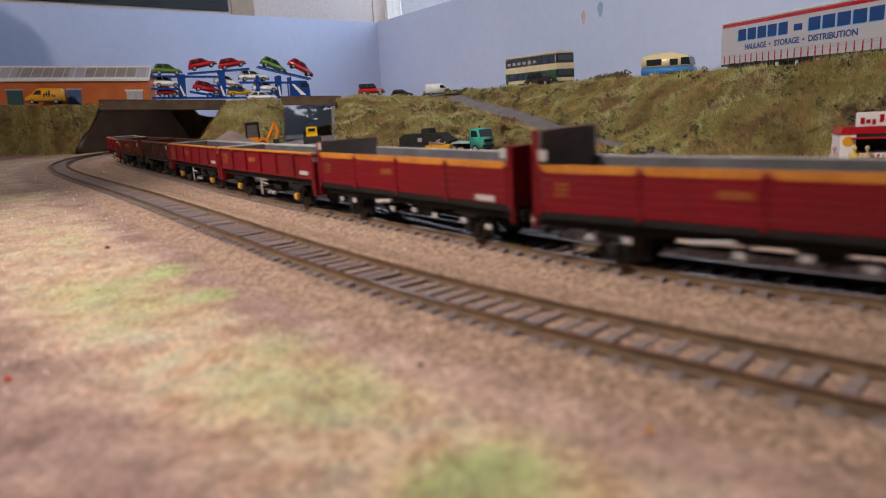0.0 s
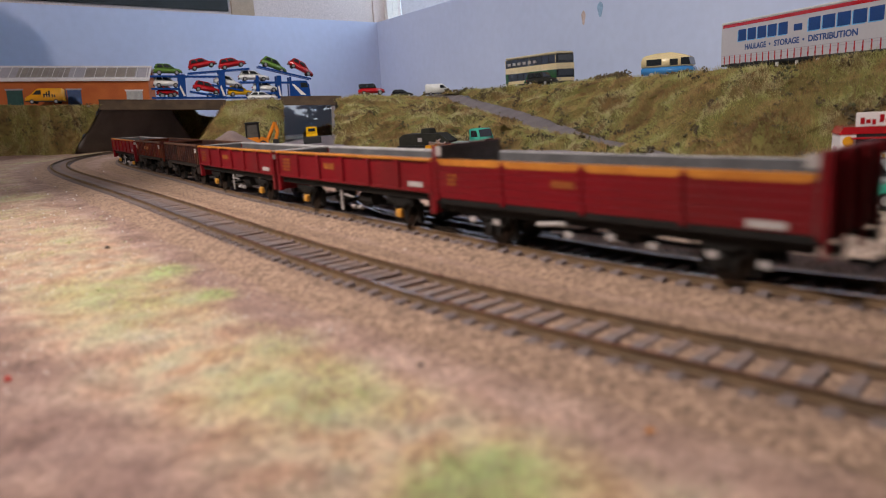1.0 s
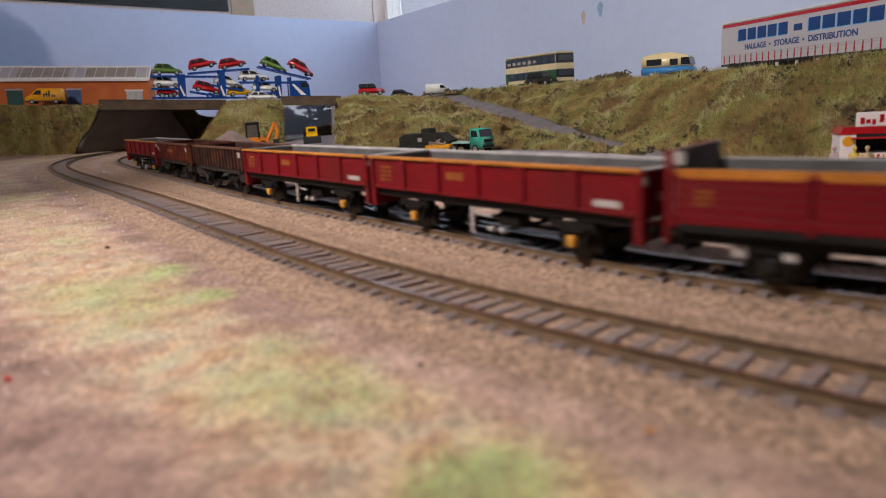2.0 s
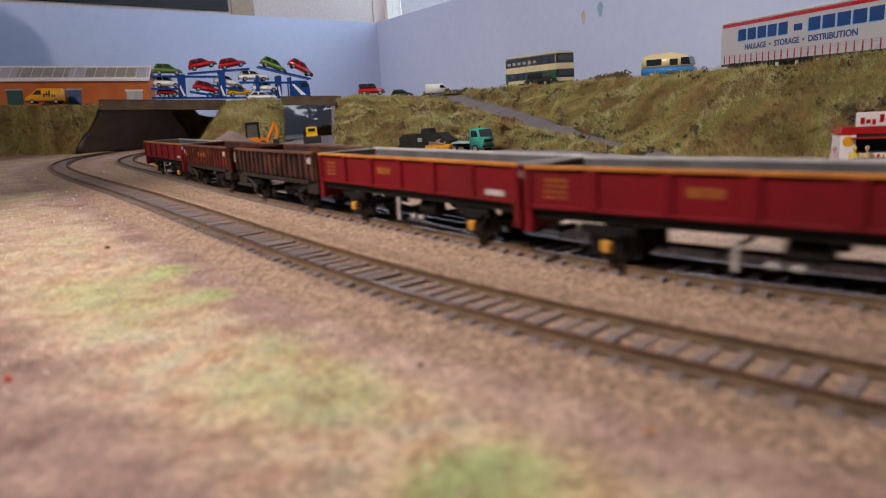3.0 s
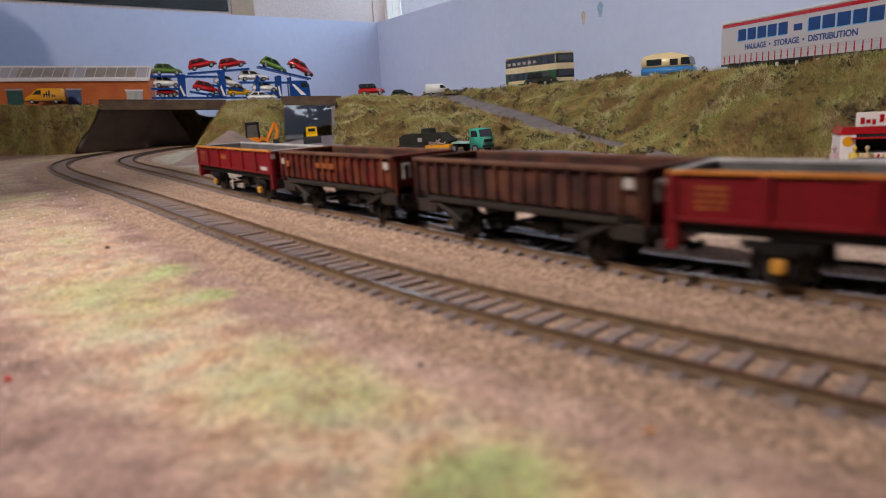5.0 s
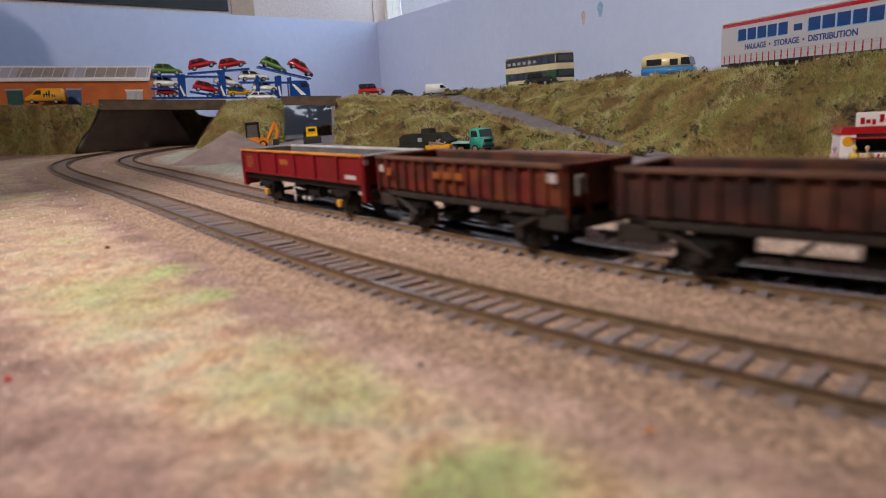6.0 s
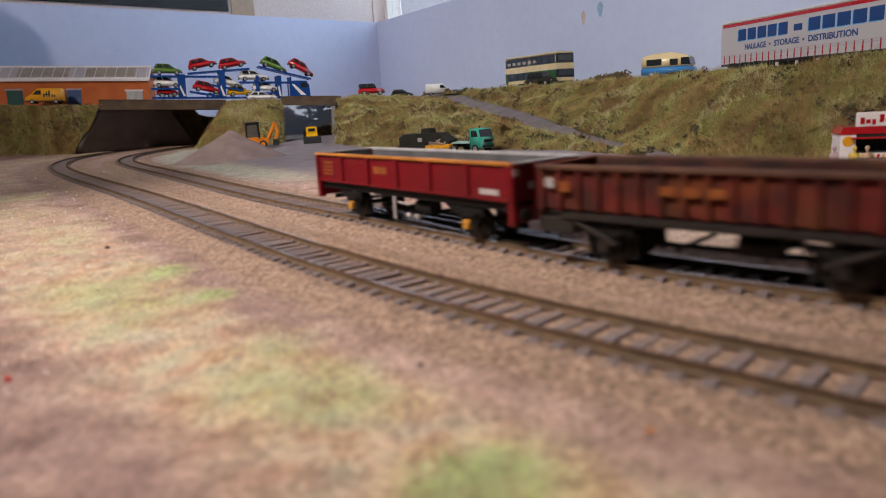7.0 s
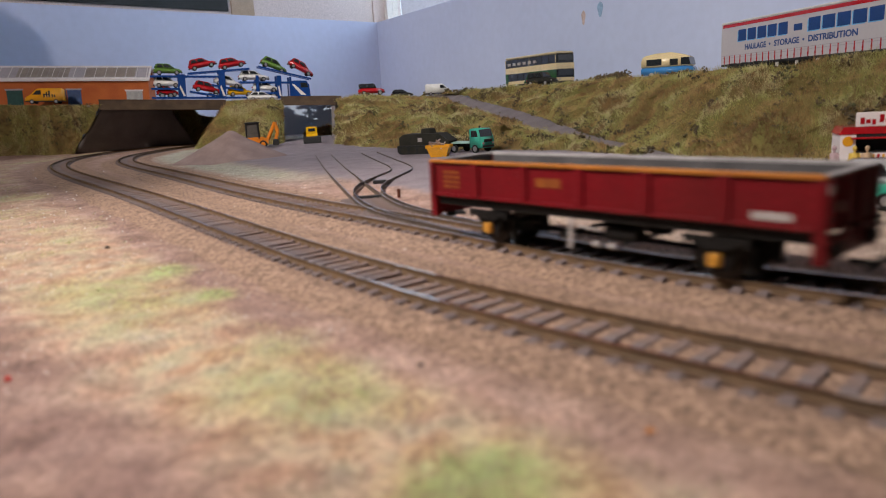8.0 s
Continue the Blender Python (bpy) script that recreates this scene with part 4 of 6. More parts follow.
def van(name, label, m, paint, L=60.0, H=26.0, W=24.0, mark=None):
    """A panel van with a short sloping bonnet."""
    c = thing(name, label, "van", m)
    P, hw = PAINTS[paint], W / 2
    bm = bmesh.new()
    slab(bm, [(-L * 0.5, H * 0.16), (-L * 0.495, H * 0.9), (-L * 0.46, H), (L * 0.12, H), (L * 0.19, H * 0.94), (L * 0.33, H * 0.58), (L * 0.46, H * 0.46), (L * 0.5, H * 0.3), (L * 0.49, H * 0.14)], -hw, hw)
    bmesh.ops.bevel(bm, geom=[e for e in bm.edges], offset=1.0, segments=2, affect="EDGES")
    part("body", bm, P, c, smooth=True)
    for s in (-1, 1):
        bm = bmesh.new()
        slab(bm, [(L * 0.06, H * 0.6), (L * 0.06, H * 0.88), (L * 0.17, H * 0.88), (L * 0.29, H * 0.6)], s * (hw - 0.2), s * (hw + 0.12))
        part("side_window", bm, M_GLASS, c)
        for x in (-L * 0.3, L * 0.32):
            wheel(c, x, s * (hw + 0.2), H * 0.145)
        bm = bmesh.new()
        box(bm, L * 0.46, L * 0.492, s * hw * 0.5, s * hw * 0.9, H * 0.32, H * 0.42, 0.2)
        part("headlight", bm, M_LABEL, c)
    bm = bmesh.new()
    slab(bm, [(L * 0.205, H * 0.92), (L * 0.33, H * 0.6), (L * 0.335, H * 0.62), (L * 0.215, H * 0.935)], -hw * 0.86, hw * 0.86)
    part("windscreen", bm, M_GLASS, c)
    bm = bmesh.new()
    box(bm, -L * 0.49, L * 0.5, -hw - 0.15, hw + 0.15, H * 0.14, H * 0.2, 0.2)
    part("bumper", bm, M_DARK, c)
    if mark:
        bm = bmesh.new()
        for x0, x1, z0, z1 in ((-0.17, -0.12, 0.42, 0.85), (-0.10, -0.06, 0.42, 0.78), (-0.16, -0.02, 0.56, 0.63), (-0.03, 0.01, 0.42, 0.66), (-0.24, -0.2, 0.42, 0.62), (-0.3, -0.26, 0.42, 0.6)):
            for s in (-1, 1):
                box(bm, x0 * L, x1 * L, s * hw, s * (hw + 0.12), z0 * H, z1 * H)
        part("emblem", bm, PAINTS[mark], c, "black painted emblem shapes")
    return c


def transporter():
    a, b = (-509, 1302), (-246, 1403)
    m, ln = frame_at(a, b, 88, 75)
    t = thing("car_transporter", "blue model car transporter loaded with cars on two decks", "lorry", m)
    bl = PAINTS["blue"]
    hw = 14.0
    for x0, x1, z0, z1, nm in ((-4, 118, 41, 41, "upper_deck"), (60, 170, 46, 56, "upper_deck"), (150, 246, 31, 31, "middle_deck"), (-4, 50, 19, 19, "middle_deck"), (186, 285, 60, 38, "upper_deck"),
                               (-4, 120, 3, 3, "lower_deck"), (110, 232, 3, 3, "lower_deck"), (62, 120, 14, 4, "ramp"), (100, 156, 26, 16, "ramp"), (170, 226, 11, 11, "ramp")):
        for y in (-1, 1):
            bm = bmesh.new()
            slab(bm, [(x0, z0 - 3.4), (x1, z1 - 3.4), (x1, z1), (x0, z0)], y * hw, y * (hw - 6.0))
            part(nm, bm, bl, t)
    for x, w, h in ((42, 13, 43), (113, 12, 50), (180, 6, 42), (219, 9, 42), (243, 4, 40)):
        for y in (-1, 1):
            bm = bmesh.new()
            box(bm, x, x + w, y * hw, y * (hw - 2.0), 1, h, 0.4)
            p = part("post", bm, bl, t, "blue deck post")
            if w > 8:
                bm = bmesh.new()
                slab(bm, [(x + 2, 20), (x + w - 5, 4), (x + w - 1, 4), (x + 4, 24)], y * hw, y * (hw + 0.2))
                part("stripe", bm, M_WHITE, p, "white flash")
    bm = bmesh.new()
    slab(bm, [(244, 2), (244, 30), (250, 33), (276, 33), (281, 24), (283, 2)], -hw, hw)
    bmesh.ops.bevel(bm, geom=[e for e in bm.edges], offset=0.8, segments=1, affect="EDGES")
    cab = part("cab", bm, bl, t, "blue cab with a white flash")
    bm = bmesh.new()
    for y in (-1, 1):
        slab(bm, [(247, 26), (252, 26), (274, 6), (264, 6)], y * hw, y * (hw + 0.25))
    part("stripe", bm, M_WHITE, cab)
    bm = bmesh.new()
    slab(bm, [(264, 20), (264, 29), (276, 29), (279, 20)], -hw - 0.2, hw + 0.2)
    part("side_window", bm, M_GLASS, cab)
    for x in (14, 28, 96, 106, 200, 212, 268):
        for y in (-1, 1):
            wheel(t, x, y * (hw - 1), 5.2)
    # cars on the decks: x of tail and nose, heights, paint
    load = [(2, 51, 42, 42, "green"), (64, 113, 48, 59, "red"), (117, 166, 50, 60, "red"), (190, 238, 62, 44, "green"), (242, 288, 61, 38, "red"), (0, 47, 19.5, 19.5, "white"), (104, 154, 26, 17, "white"),
            (150, 206, 31.5, 31.5, "white"), (4, 42, 3.5, 3.5, "red"), (66, 116, 15, 5, "red"), (128, 175, 3.5, 3.5, "yellow"), (174, 222, 11.5, 11.5, "white")]
    for x0, x1, z0, z1, paint in load:
        cm, cl = Matrix.Translation((0, 0, 0)), math.hypot(x1 - x0, z1 - z0)
        loc = m @ at((x0 + x1) / 2, 0, (z0 + z1) / 2, 0, 0, math.degrees(math.atan2(z0 - z1, x1 - x0)))
        car("model_car", paint + " model hatchback chained on the car transporter", "car", loc, paint, cl, 20.0, 20.0, group="cars on the transporter")


transporter()
m, _ = frame_at((-352, 1335), (-294, 1350), 76, 74)
car("model_car", "white model saloon parked beside the car transporter", "car", m @ at(30, 6, 0), "white", 56, 16, 21, hatch=0.22)
m, _ = frame_at((-773, 1350), (-701, 1366), 93, 90)
van("parcel_van", "amber yellow panel van with black emblem shapes", m @ at(36, 8, 0, 180), "amber", 67, 28.5, 26, "black")
car("off_road_car", "red boxy off-road car with a dark roof on the upper road", "car", at(-118, 1352, 72.5, 8), "red", 50, 22, 22, "black", hatch=0.03, bonnet=0.33, rake=0.07)
car("estate_car", "dark estate car with an amber roof lamp on the upper road", "car", at(-62, 1378, 66, 5), "black", 42, 15, 20)
van("panel_van", "white panel van on the upper road", at(8, 1368, 66.5, 4), "white", 50, 21, 22)
car("off_road_car", "dark grey off-road car in front of the double-decker bus", "car", at(198, 1300, 71, -52), "olive", 60, 25, 25, hatch=0.05, bonnet=0.3, rake=0.08)


def shed():
    m, ln = frame_at((-842, 1380), (-573, 1441), 92, 80)
    s = thing("shed", "orange brick industrial shed with a white-trimmed glazed roof", "building", m)
    brick = mat("orange_brick_card", (0.48, 0.13, 0.035), (0.40, 0.10, 0.028), 0.75, 0, 40, 1400, 0.3)
    roofm = mat("grey_roof_sheet", (0.36, 0.33, 0.36), (0.30, 0.28, 0.31), 0.6, 0, 30, 700, 0.1)
    glz = mat("dusty_roof_glazing", (0.27, 0.23, 0.20), (0.21, 0.18, 0.165), 0.35, 0, 40, 700, 0.1)
    white = plain("white_trim", (0.66, 0.62, 0.62), 0.6)
    dep, ev, rg = 80.0, 51.0, 77.0
    for y in (0, dep - 3):
        bm = bmesh.new()
        box(bm, 0, ln, y, y + 3, -4, ev)
        part("wall", bm, brick, s, "orange brick wall")
    for x in (0.5, ln - 3.5):
        bm = bmesh.new()
        v = [(3.1, -4), (dep - 3.1, -4), (dep - 3.1, ev), (dep / 2, rg - 1), (3.1, ev)]
        a = [bm.verts.new((x, y, z)) for y, z in v]
        b = [bm.verts.new((x + 3, y, z)) for y, z in v]
        bm.faces.new(a), bm.faces.new(b[::-1])
        for k in range(5):
            bm.faces.new((a[k], a[(k + 1) % 5], b[(k + 1) % 5], b[k]))
        part("gable", bm, brick, s, "orange brick gable")
    for sgn in (0, 1):
        def pt(x, u, up):
            y = u * (dep / 2 + 2) - 2
            z = ev + u * (rg - ev) + up
            return (x, y if not sgn else dep - y, z)

        def sheet(name, x0, x1, u0, u1, h0, h1, material, parent, label=""):
            bm = bmesh.new()
            q = [bm.verts.new(pt(x, u, h)) for h in (h0, h1) for x, u in ((x0, u0), (x1, u0), (x1, u1), (x0, u1))]
            for f in ((0, 1, 2, 3), (7, 6, 5, 4), (0, 4, 5, 1), (1, 5, 6, 2), (2, 6, 7, 3), (3, 7, 4, 0)):
                bm.faces.new([q[k] for k in f])
            return part(name, bm, material, parent, label)
        roof = sheet("roof", -2, ln + 2, 0, 1, -1.5, 0, roofm, s, "grey sheet roof with glazing")
        for x0 in (36, 158):
            for k in range(5):
                sheet("roof_pane", x0 + k * 18.6, x0 + k * 18.6 + 17.6, 0.16, 0.86, 0.05, 0.9, glz, roof)
        for k in range(15):
            x = 4 + k * (ln - 8) / 14
            sheet("glazing_bar", x - 0.4, x + 0.4, 0.1, 0.95, 0.05, 1.2, white, roof)
        sheet("eaves_trim", -3, ln + 3, -0.06, 0.07, -2.5, 1.4, white, s)
        sheet("ridge_trim", -3, ln + 3, 0.94, 1.0, -0.5, 1.8, white, s)
        for x in (-3, ln):
            sheet("barge_trim", x, x + 3, 0.07, 0.94, -2.0, 1.5, white, s)
    for x0, x1, z1, col, nm in ((18, 46, 30, mat("dark_green_door", (0.03, 0.09, 0.085), None, 0.5), "green sliding door"), (125, 150, 30, mat("blue_door", (0.06, 0.10, 0.22), None, 0.5), "blue double door"),
                                (233, 263, 27, mat("grey_shutter", (0.42, 0.42, 0.43), None, 0.5), "pale grey roller shutter")):
        bm = bmesh.new()
        box(bm, x0, x1, -0.8, 0.0, -3, z1)
        d = part("door", bm, col, s, nm)
        bm = bmesh.new()
        box(bm, x0 - 2, x1 + 2, -1.6, -0.02, z1, z1 + 3.2, 0.3)
        part("lintel", bm, white if x0 > 200 else roofm, d)
        if x0 > 200:
            for k in range(6):
                bm = bmesh.new()
                box(bm, x0 + 0.5, x1 - 0.5, -1.2, -0.7, 1 + k * 4.2, 4.6 + k * 4.2, 0.2)
                part("shutter_slat", bm, col, d)
    return s


shed()


def bus():
    d = Vector((0.45, -0.893)).normalized()
    a = Vector((151, 1440)) + d * 73 + Vector((0.893, 0.45)) * 22.0
    b = thing("double_decker_bus", "cream and green model double-decker bus", "bus", at(a.x, a.y, 70.5, math.degrees(math.atan2(d.y, d.x))) @ Matrix.Diagonal((1.18, 1.12, 1.03, 1)))
    L, W, H = 146.0, 36.0, 64.0
    hw, h0 = W / 2, L / 2

    def band(name, z0, z1, paint, x0=-h0, x1=h0, grow=0.0, label=""):
        bm = bmesh.new()
        box(bm, x0, x1, -hw - grow, hw + grow, z0, z1, 0.5)
        return part(name, bm, paint, b, label)
    cr, gn = PAINTS["cream"], PAINTS["busgreen"]
    band("chassis", 4, 9, M_DARK, -h0 + 2, h0 - 2, -0.5)
    band("lower_panel", 8, 14, cr, label="cream skirt panel")
    band("lower_saloon", 14, 28, M_GLASS, -h0 + 0.2, h0 - 0.4, -0.3, "dark lower deck windows")
    band("waist_band", 28, 39, cr, label="cream band between decks")
    band("upper_saloon", 39, 54.5, M_GLASS, -h0 + 0.2, h0 - 0.8, -0.3, "dark upper deck windows")
    bm = bmesh.new()
    box(bm, -h0, h0 - 0.5, -hw, hw, 54.2, 59.0, 1.8)
    part("roof", bm, mat("dulled_cream", (0.50, 0.42, 0.26), (0.42, 0.35, 0.22), 0.5, 0, 40, 500, 0.05), b, "dulled cream domed roof")
    for y in (-1, 1):
        bm = bmesh.new()
        slab(bm, [(-h0 + 0.5, 9), (-h0 + 0.5, 28.5), (-h0 + 9, 28.5), (-h0 + 9, 9)], y * (hw - 0.6), y * (hw + 0.15))
        part("rear_panel", bm, gn, b, "green rear panel")
        bm = bmesh.new()
        slab(bm, [(-18, 9), (-2, 28.2), (h0 - 1, 28.2), (h0 - 1, 9)], y * (hw - 0.4), y * (hw + 0.18))
        part("green_flash", bm, gn, b, "green side flash")
        for z0, z1 in ((39.5, 54), (14.5, 27.5)):
            for k in range(9):
                x = -h0 + 1 + k * (L - 4) / 8
                bm = bmesh.new()
                box(bm, x - 0.45, x + 0.45, y * (hw - 0.35), y * (hw - 0.05), z0, z1)
                part("window_pillar", bm, cr if z0 > 30 and k in (0, 4, 8) else M_DARK, b)
        for k in range(6):
            bm = bmesh.new()
            x = -h0 + 8 + k * 15
            box(bm, x, x + 9, y * (hw - 0.4), y * (hw - 0.1), 43.0, 48.0, 0.2)
            part("seat_row", bm, M_LABEL, b, "pale seats behind the upper windows")
        for x in (-h0 + 32, h0 - 32):
            wheel(b, x, y * (hw - 0.5), 6.5)
    bm = bmesh.new()
    box(bm, h0 - 0.6, h0 + 0.5, -hw * 0.84, hw * 0.84, 42.5, 53.5, 1.0)
    part("upper_windscreen", bm, plain("smoky_glass", (0.06, 0.066, 0.07), 0.12), b, "pale upper front window")
    bm = bmesh.new()
    box(bm, h0 - 0.6, h0 + 0.5, -hw * 0.88, hw * 0.88, 16, 29, 1.0)
    part("windscreen", bm, M_GLASS, b)
    bm = bmesh.new()
    box(bm, h0 - 0.3, h0 + 0.6, -hw * 0.6, hw * 0.6, 32.5, 37.5, 0.4)
    part("destination_box", bm, cr, b, "cream blank destination box")
    for y in (-1, 1):
        bm = bmesh.new()
        rod(bm, (h0, y * 12, 11.5), (h0 + 0.6, y * 12, 11.5), 1.6, 10)
        part("headlight", bm, M_LABEL, b)


bus()


def camper():
    m = at(327, 992, 69.5, -35)
    c = thing("camper_van", "cream and sky-blue vintage camper van", "van", m)
    L, hw, H = 70.0, 13.5, 33.0
    bm = bmesh.new()
    slab(bm, [(-35, 4), (-35, 14), (28, 14), (34, 12.5), (35.5, 8), (35, 4)], -hw, hw)
    bmesh.ops.bevel(bm, geom=[e for e in bm.edges], offset=1.2, segments=2, affect="EDGES")
    part("lower_body", bm, PAINTS["skyblue"], c, "sky-blue lower body", smooth=True)
    bm = bmesh.new()
    slab(bm, [(-35, 13.5), (-34.5, 26), (-30, 30), (-14, 32.6), (6, 33), (17, 30.5), (27, 27.5), (30, 25), (33, 13.5)], -hw + 0.3, hw - 0.3)
    bmesh.ops.bevel(bm, geom=[e for e in bm.edges], offset=1.2, segments=2, affect="EDGES")
    part("upper_body", bm, PAINTS["cream"], c, "cream rounded upper body", smooth=True)
    for y in (-1, 1):
        for x0, x1, z0, z1 in ((-27, -6, 16.5, 25), (5, 16, 15.5, 24)):
            bm = bmesh.new()
            box(bm, x0, x1, y * (hw - 0.5), y * hw, z0, z1, 0.2)
            part("side_window", bm, M_GLASS, c)
        for x in (-20, 21):
            wheel(c, x, y * (hw - 0.2), 4.6)
    bm = bmesh.new()
    slab(bm, [(20, 15.5), (20, 25), (30.4, 25), (32.9, 15.5)], -hw * 0.98, hw * 0.98)
    part("windscreen", bm, M_GLASS, c, "dark wraparound windscreen")


camper()


def trailer():
    a, b = Vector((349, 866)), Vector((400, 632))
    d = (b - a).normalized()
    m = at(a.x, a.y, 62.5, math.degrees(math.atan2(d.y, d.x)))
    t = thing("curtain_trailer", "grey curtain-sided lorry trailer with blue lettering", "trailer", m)
    L, W, z0, z1 = 252.0, 46.0, 16.0, 63.0
    cur = mat("grey_curtain", (0.44, 0.415, 0.44), (0.41, 0.385, 0.41), 0.55, 0, 25, 300, 0.02, speck=0.1)
    redm, bluem, lightm = PAINTS["red"], plain("dark_blue_print", (0.02, 0.06, 0.20), 0.5), plain("light_blue_print", (0.16, 0.42, 0.72), 0.5)
    bm = bmesh.new()
    box(bm, 0, L, 0.6, W - 0.6, z0 - 1, z1, 0.6)
    part("box_body", bm, cur, t, "grey curtain side body")
    bm = bmesh.new()
    box(bm, -0.6, L + 0.6, -0.1, W + 0.1, z1 - 1.0, z1 + 1.2, 0.4)
    part("roof_rail", bm, plain("pale_rail", (0.6, 0.58, 0.58), 0.4), t, "pale roof rail")
    bm = bmesh.new()
    box(bm, 0, L, 0.35, 0.65, z1 - 5.2, z1 - 1.6)
    part("red_band", bm, redm, t, "red band under the roof")
    bm = bmesh.new()
    box(bm, -0.6, 1.6, -0.1, W + 0.1, z0 - 1.5, z1, 0.3)
    part("rear_frame", bm, cur, t)
    bm = bmesh.new()
    box(bm, 0, L, -0.1, 0.9, z0 - 2.6, z0, 0.2)
    part("side_rail", bm, M_DARK, t, "dark lower side rail")
    for k in range(25):
        x = 5.5 + k * 9.9
        bm = bmesh.new()
        box(bm, x - 0.45, x + 0.45, 0.1, 0.6, z0 - 2, z0 + 9.5)
        box(bm, x - 0.8, x + 0.8, -0.05, 0.6, z0 + 2.4, z0 + 4.4, 0.1)
        part("strap", bm, redm, t, "red curtain strap with buckle")
    for z in (z0 + 7.2, z0 + 9.6):
        bm = bmesh.new()
        box(bm, 1.5, L - 1, 0.38, 0.62, z, z + 0.35)
        part("curtain_seam", bm, plain("seam_grey", (0.3, 0.28, 0.3), 0.6), t)

    def block(x0, x1, za, zb, material, lift, name="letter_block"):
        bm2 = bmesh.new()
        box(bm2, x0, x1, 0.6 - lift, 0.62, za, zb, 0.0)
        part(name, bm2, material, t)
    # the trader's name as plain letter-sized blocks, with their pale blue drop shadow
    for x0, n, w in ((31.0, 5, 17.0), (143.0, 5, 19.0)):
        for k in range(n):
            x = x0 + k * w
            block(x - 1.6, x + w - 5.0, z0 + 24.0, z0 + 36.5, lightm, 0.12, "letter_shadow")
            block(x, x + w - 3.2, z0 + 25.0, z0 + 37.5, bluem, 0.3)
    block(122.0, 134.0, z0 + 27.0, z0 + 33.5, bluem, 0.25, "script_block")
    for word, x, wd in (("HAULAGE", 43.0, 36.0), ("\u2022", 84.0, 3.5), ("STORAGE", 92.5, 38.0), ("\u2022", 135.0, 3.5), ("DISTRIBUTION", 143.0, 63.0)):
        cu = bpy.data.curves.new("printed_word", "FONT")
        cu.body, cu.size, cu.extrude, cu.offset = word, 0.0085, 0.0001, 0.00022
        cu.materials.append(bluem)
        ob = new("printed_word", cu)
        bpy.context.view_layer.update()
        if len(word) > 1:
            ob.scale = (wd * MM / max(ob.dimensions.x, 1e-4), 1.0, 1.0)
        ob.parent = t
        ob.location, ob.rotation_euler = (x * MM, 0.00048, (z0 + 14.5) * MM), (radians(90), 0, 0)
    for x in (28, 49, 70):
        for y in (0.5, W - 0.5):
            wheel(t, x, y if y > 1 else -0.2 + 0.4, 8.2, 6.0)
    bm = bmesh.new()
    box(bm, 10, L - 20, 8, W - 8, z0 - 6, z0 - 1)
    part("chassis", bm, M_DARK, t)
    for x in (96, 126, 156):
        bm = bmesh.new()
        box(bm, x, x + 2.6, 0.6, 2.4, 5, z0 - 2.5)
        part("guard_post", bm, M_WHITE, t)
    bm = bmesh.new()
    box(bm, 86, 170, 0.5, 2.0, 5.5, 8.5)
    part("side_guard", bm, M_WHITE, t, "white side guard")


trailer()


# ---- yard ----
def sand_heap():
    n, m = 48, 16
    verts, faces = [(-244, 838, 33.0)], []
    for j in range(1, m + 1):
        u = j / m
        for k in range(n):
            a = 2 * math.pi * k / n
            r = 70 * (u ** 1.05) * (1 + 0.10 * noise.noise((math.cos(a), math.sin(a), 3.0)))
            x, y = -244 + r * math.cos(a), 838 + r * 0.9 * math.sin(a)
            z = 38.5 * (math.sqrt((1 - u) ** 2 + 0.012) - 0.11) - 1.5 * (u > 0.97) + 1.6 * noise.noise((x * 0.06, y * 0.06, 1.0)) * (1 - u * 0.5)
            verts.append((x, y, z + 1.2))
    verts[0] = (-244, 838, 0.0 + np.mean([v[2] for v in verts[1:n + 1]]) + 0.6)
    for k in range(n):
        faces.append((0, 1 + k, 1 + (k + 1) % n))
        for j in range(m - 1):
            a, b = 1 + j * n, 1 + (j + 1) * n
            faces.append((a + k, b + k, b + (k + 1) % n, a + (k + 1) % n))
    me = bpy.data.meshes.new("sand_heap")
    me.from_pydata((np.array(verts) * MM).tolist(), [], faces)
    me.shade_smooth()
    me.materials.append(mat("heap_sand", (0.33, 0.245, 0.23), (0.26, 0.19, 0.18), 0.95, 0, 60, 1900, 0.7))
    tagged(new("sand_heap", me), "conical heap of pinkish grey sand in the yard", "sand heap")


sand_heap()


def backhoe():
    t = thing("backhoe", "orange backhoe digger with a dark cab behind the sand heap", "digger", at(-270, 1040, 2.1, 10))
    o = PAINTS["orange"]
    bm = bmesh.new()
    slab(bm, [(-22, 6), (-22, 14), (-6, 16), (14, 16), (22, 13), (22, 6)], -8, 8)
    part("body", bm, o, t)
    bm = bmesh.new()
    for x in (-9, 9):
        for y in (-8.5, 8.5):
            rod(bm, (x, y, 14), (x * 0.9, y * 0.9, 36), 1.0, 6)
    box(bm, -10.5, 10.5, -9.5, 9.5, 35.5, 38, 0.5)
    part("cab_frame", bm, M_DARK, t, "black cab frame and roof")
    bm = bmesh.new()
    tapered(bm, (-8.4, 8.4, 15.5), (-7.6, 7.6, 35.4), 7.9, 7.2)
    part("cab_glass", bm, mat("dim_glass", (0.10, 0.09, 0.08), None, 0.15), t)
    bm = bmesh.new()
    for p, q in (((21, 0, 12), (33, 0, 36)), ((33, 0, 36), (36, 0, 22)), ((36, 0, 22), (32, 0, 10))):
        g2 = rod(bm, p, q, 2.6, 6)
    part("boom", bm, o, t, "orange folded boom")
    bm = bmesh.new()
    slab(bm, [(27, 3), (36, 3), (36, 11), (29, 12)], -5, 5)
    part("bucket", bm, M_DARK, t)
    for x, r in ((-12, 8), (14, 5.5)):
        for y in (-10, 10):
            wheel(t, x, y, r, 3.5, o)


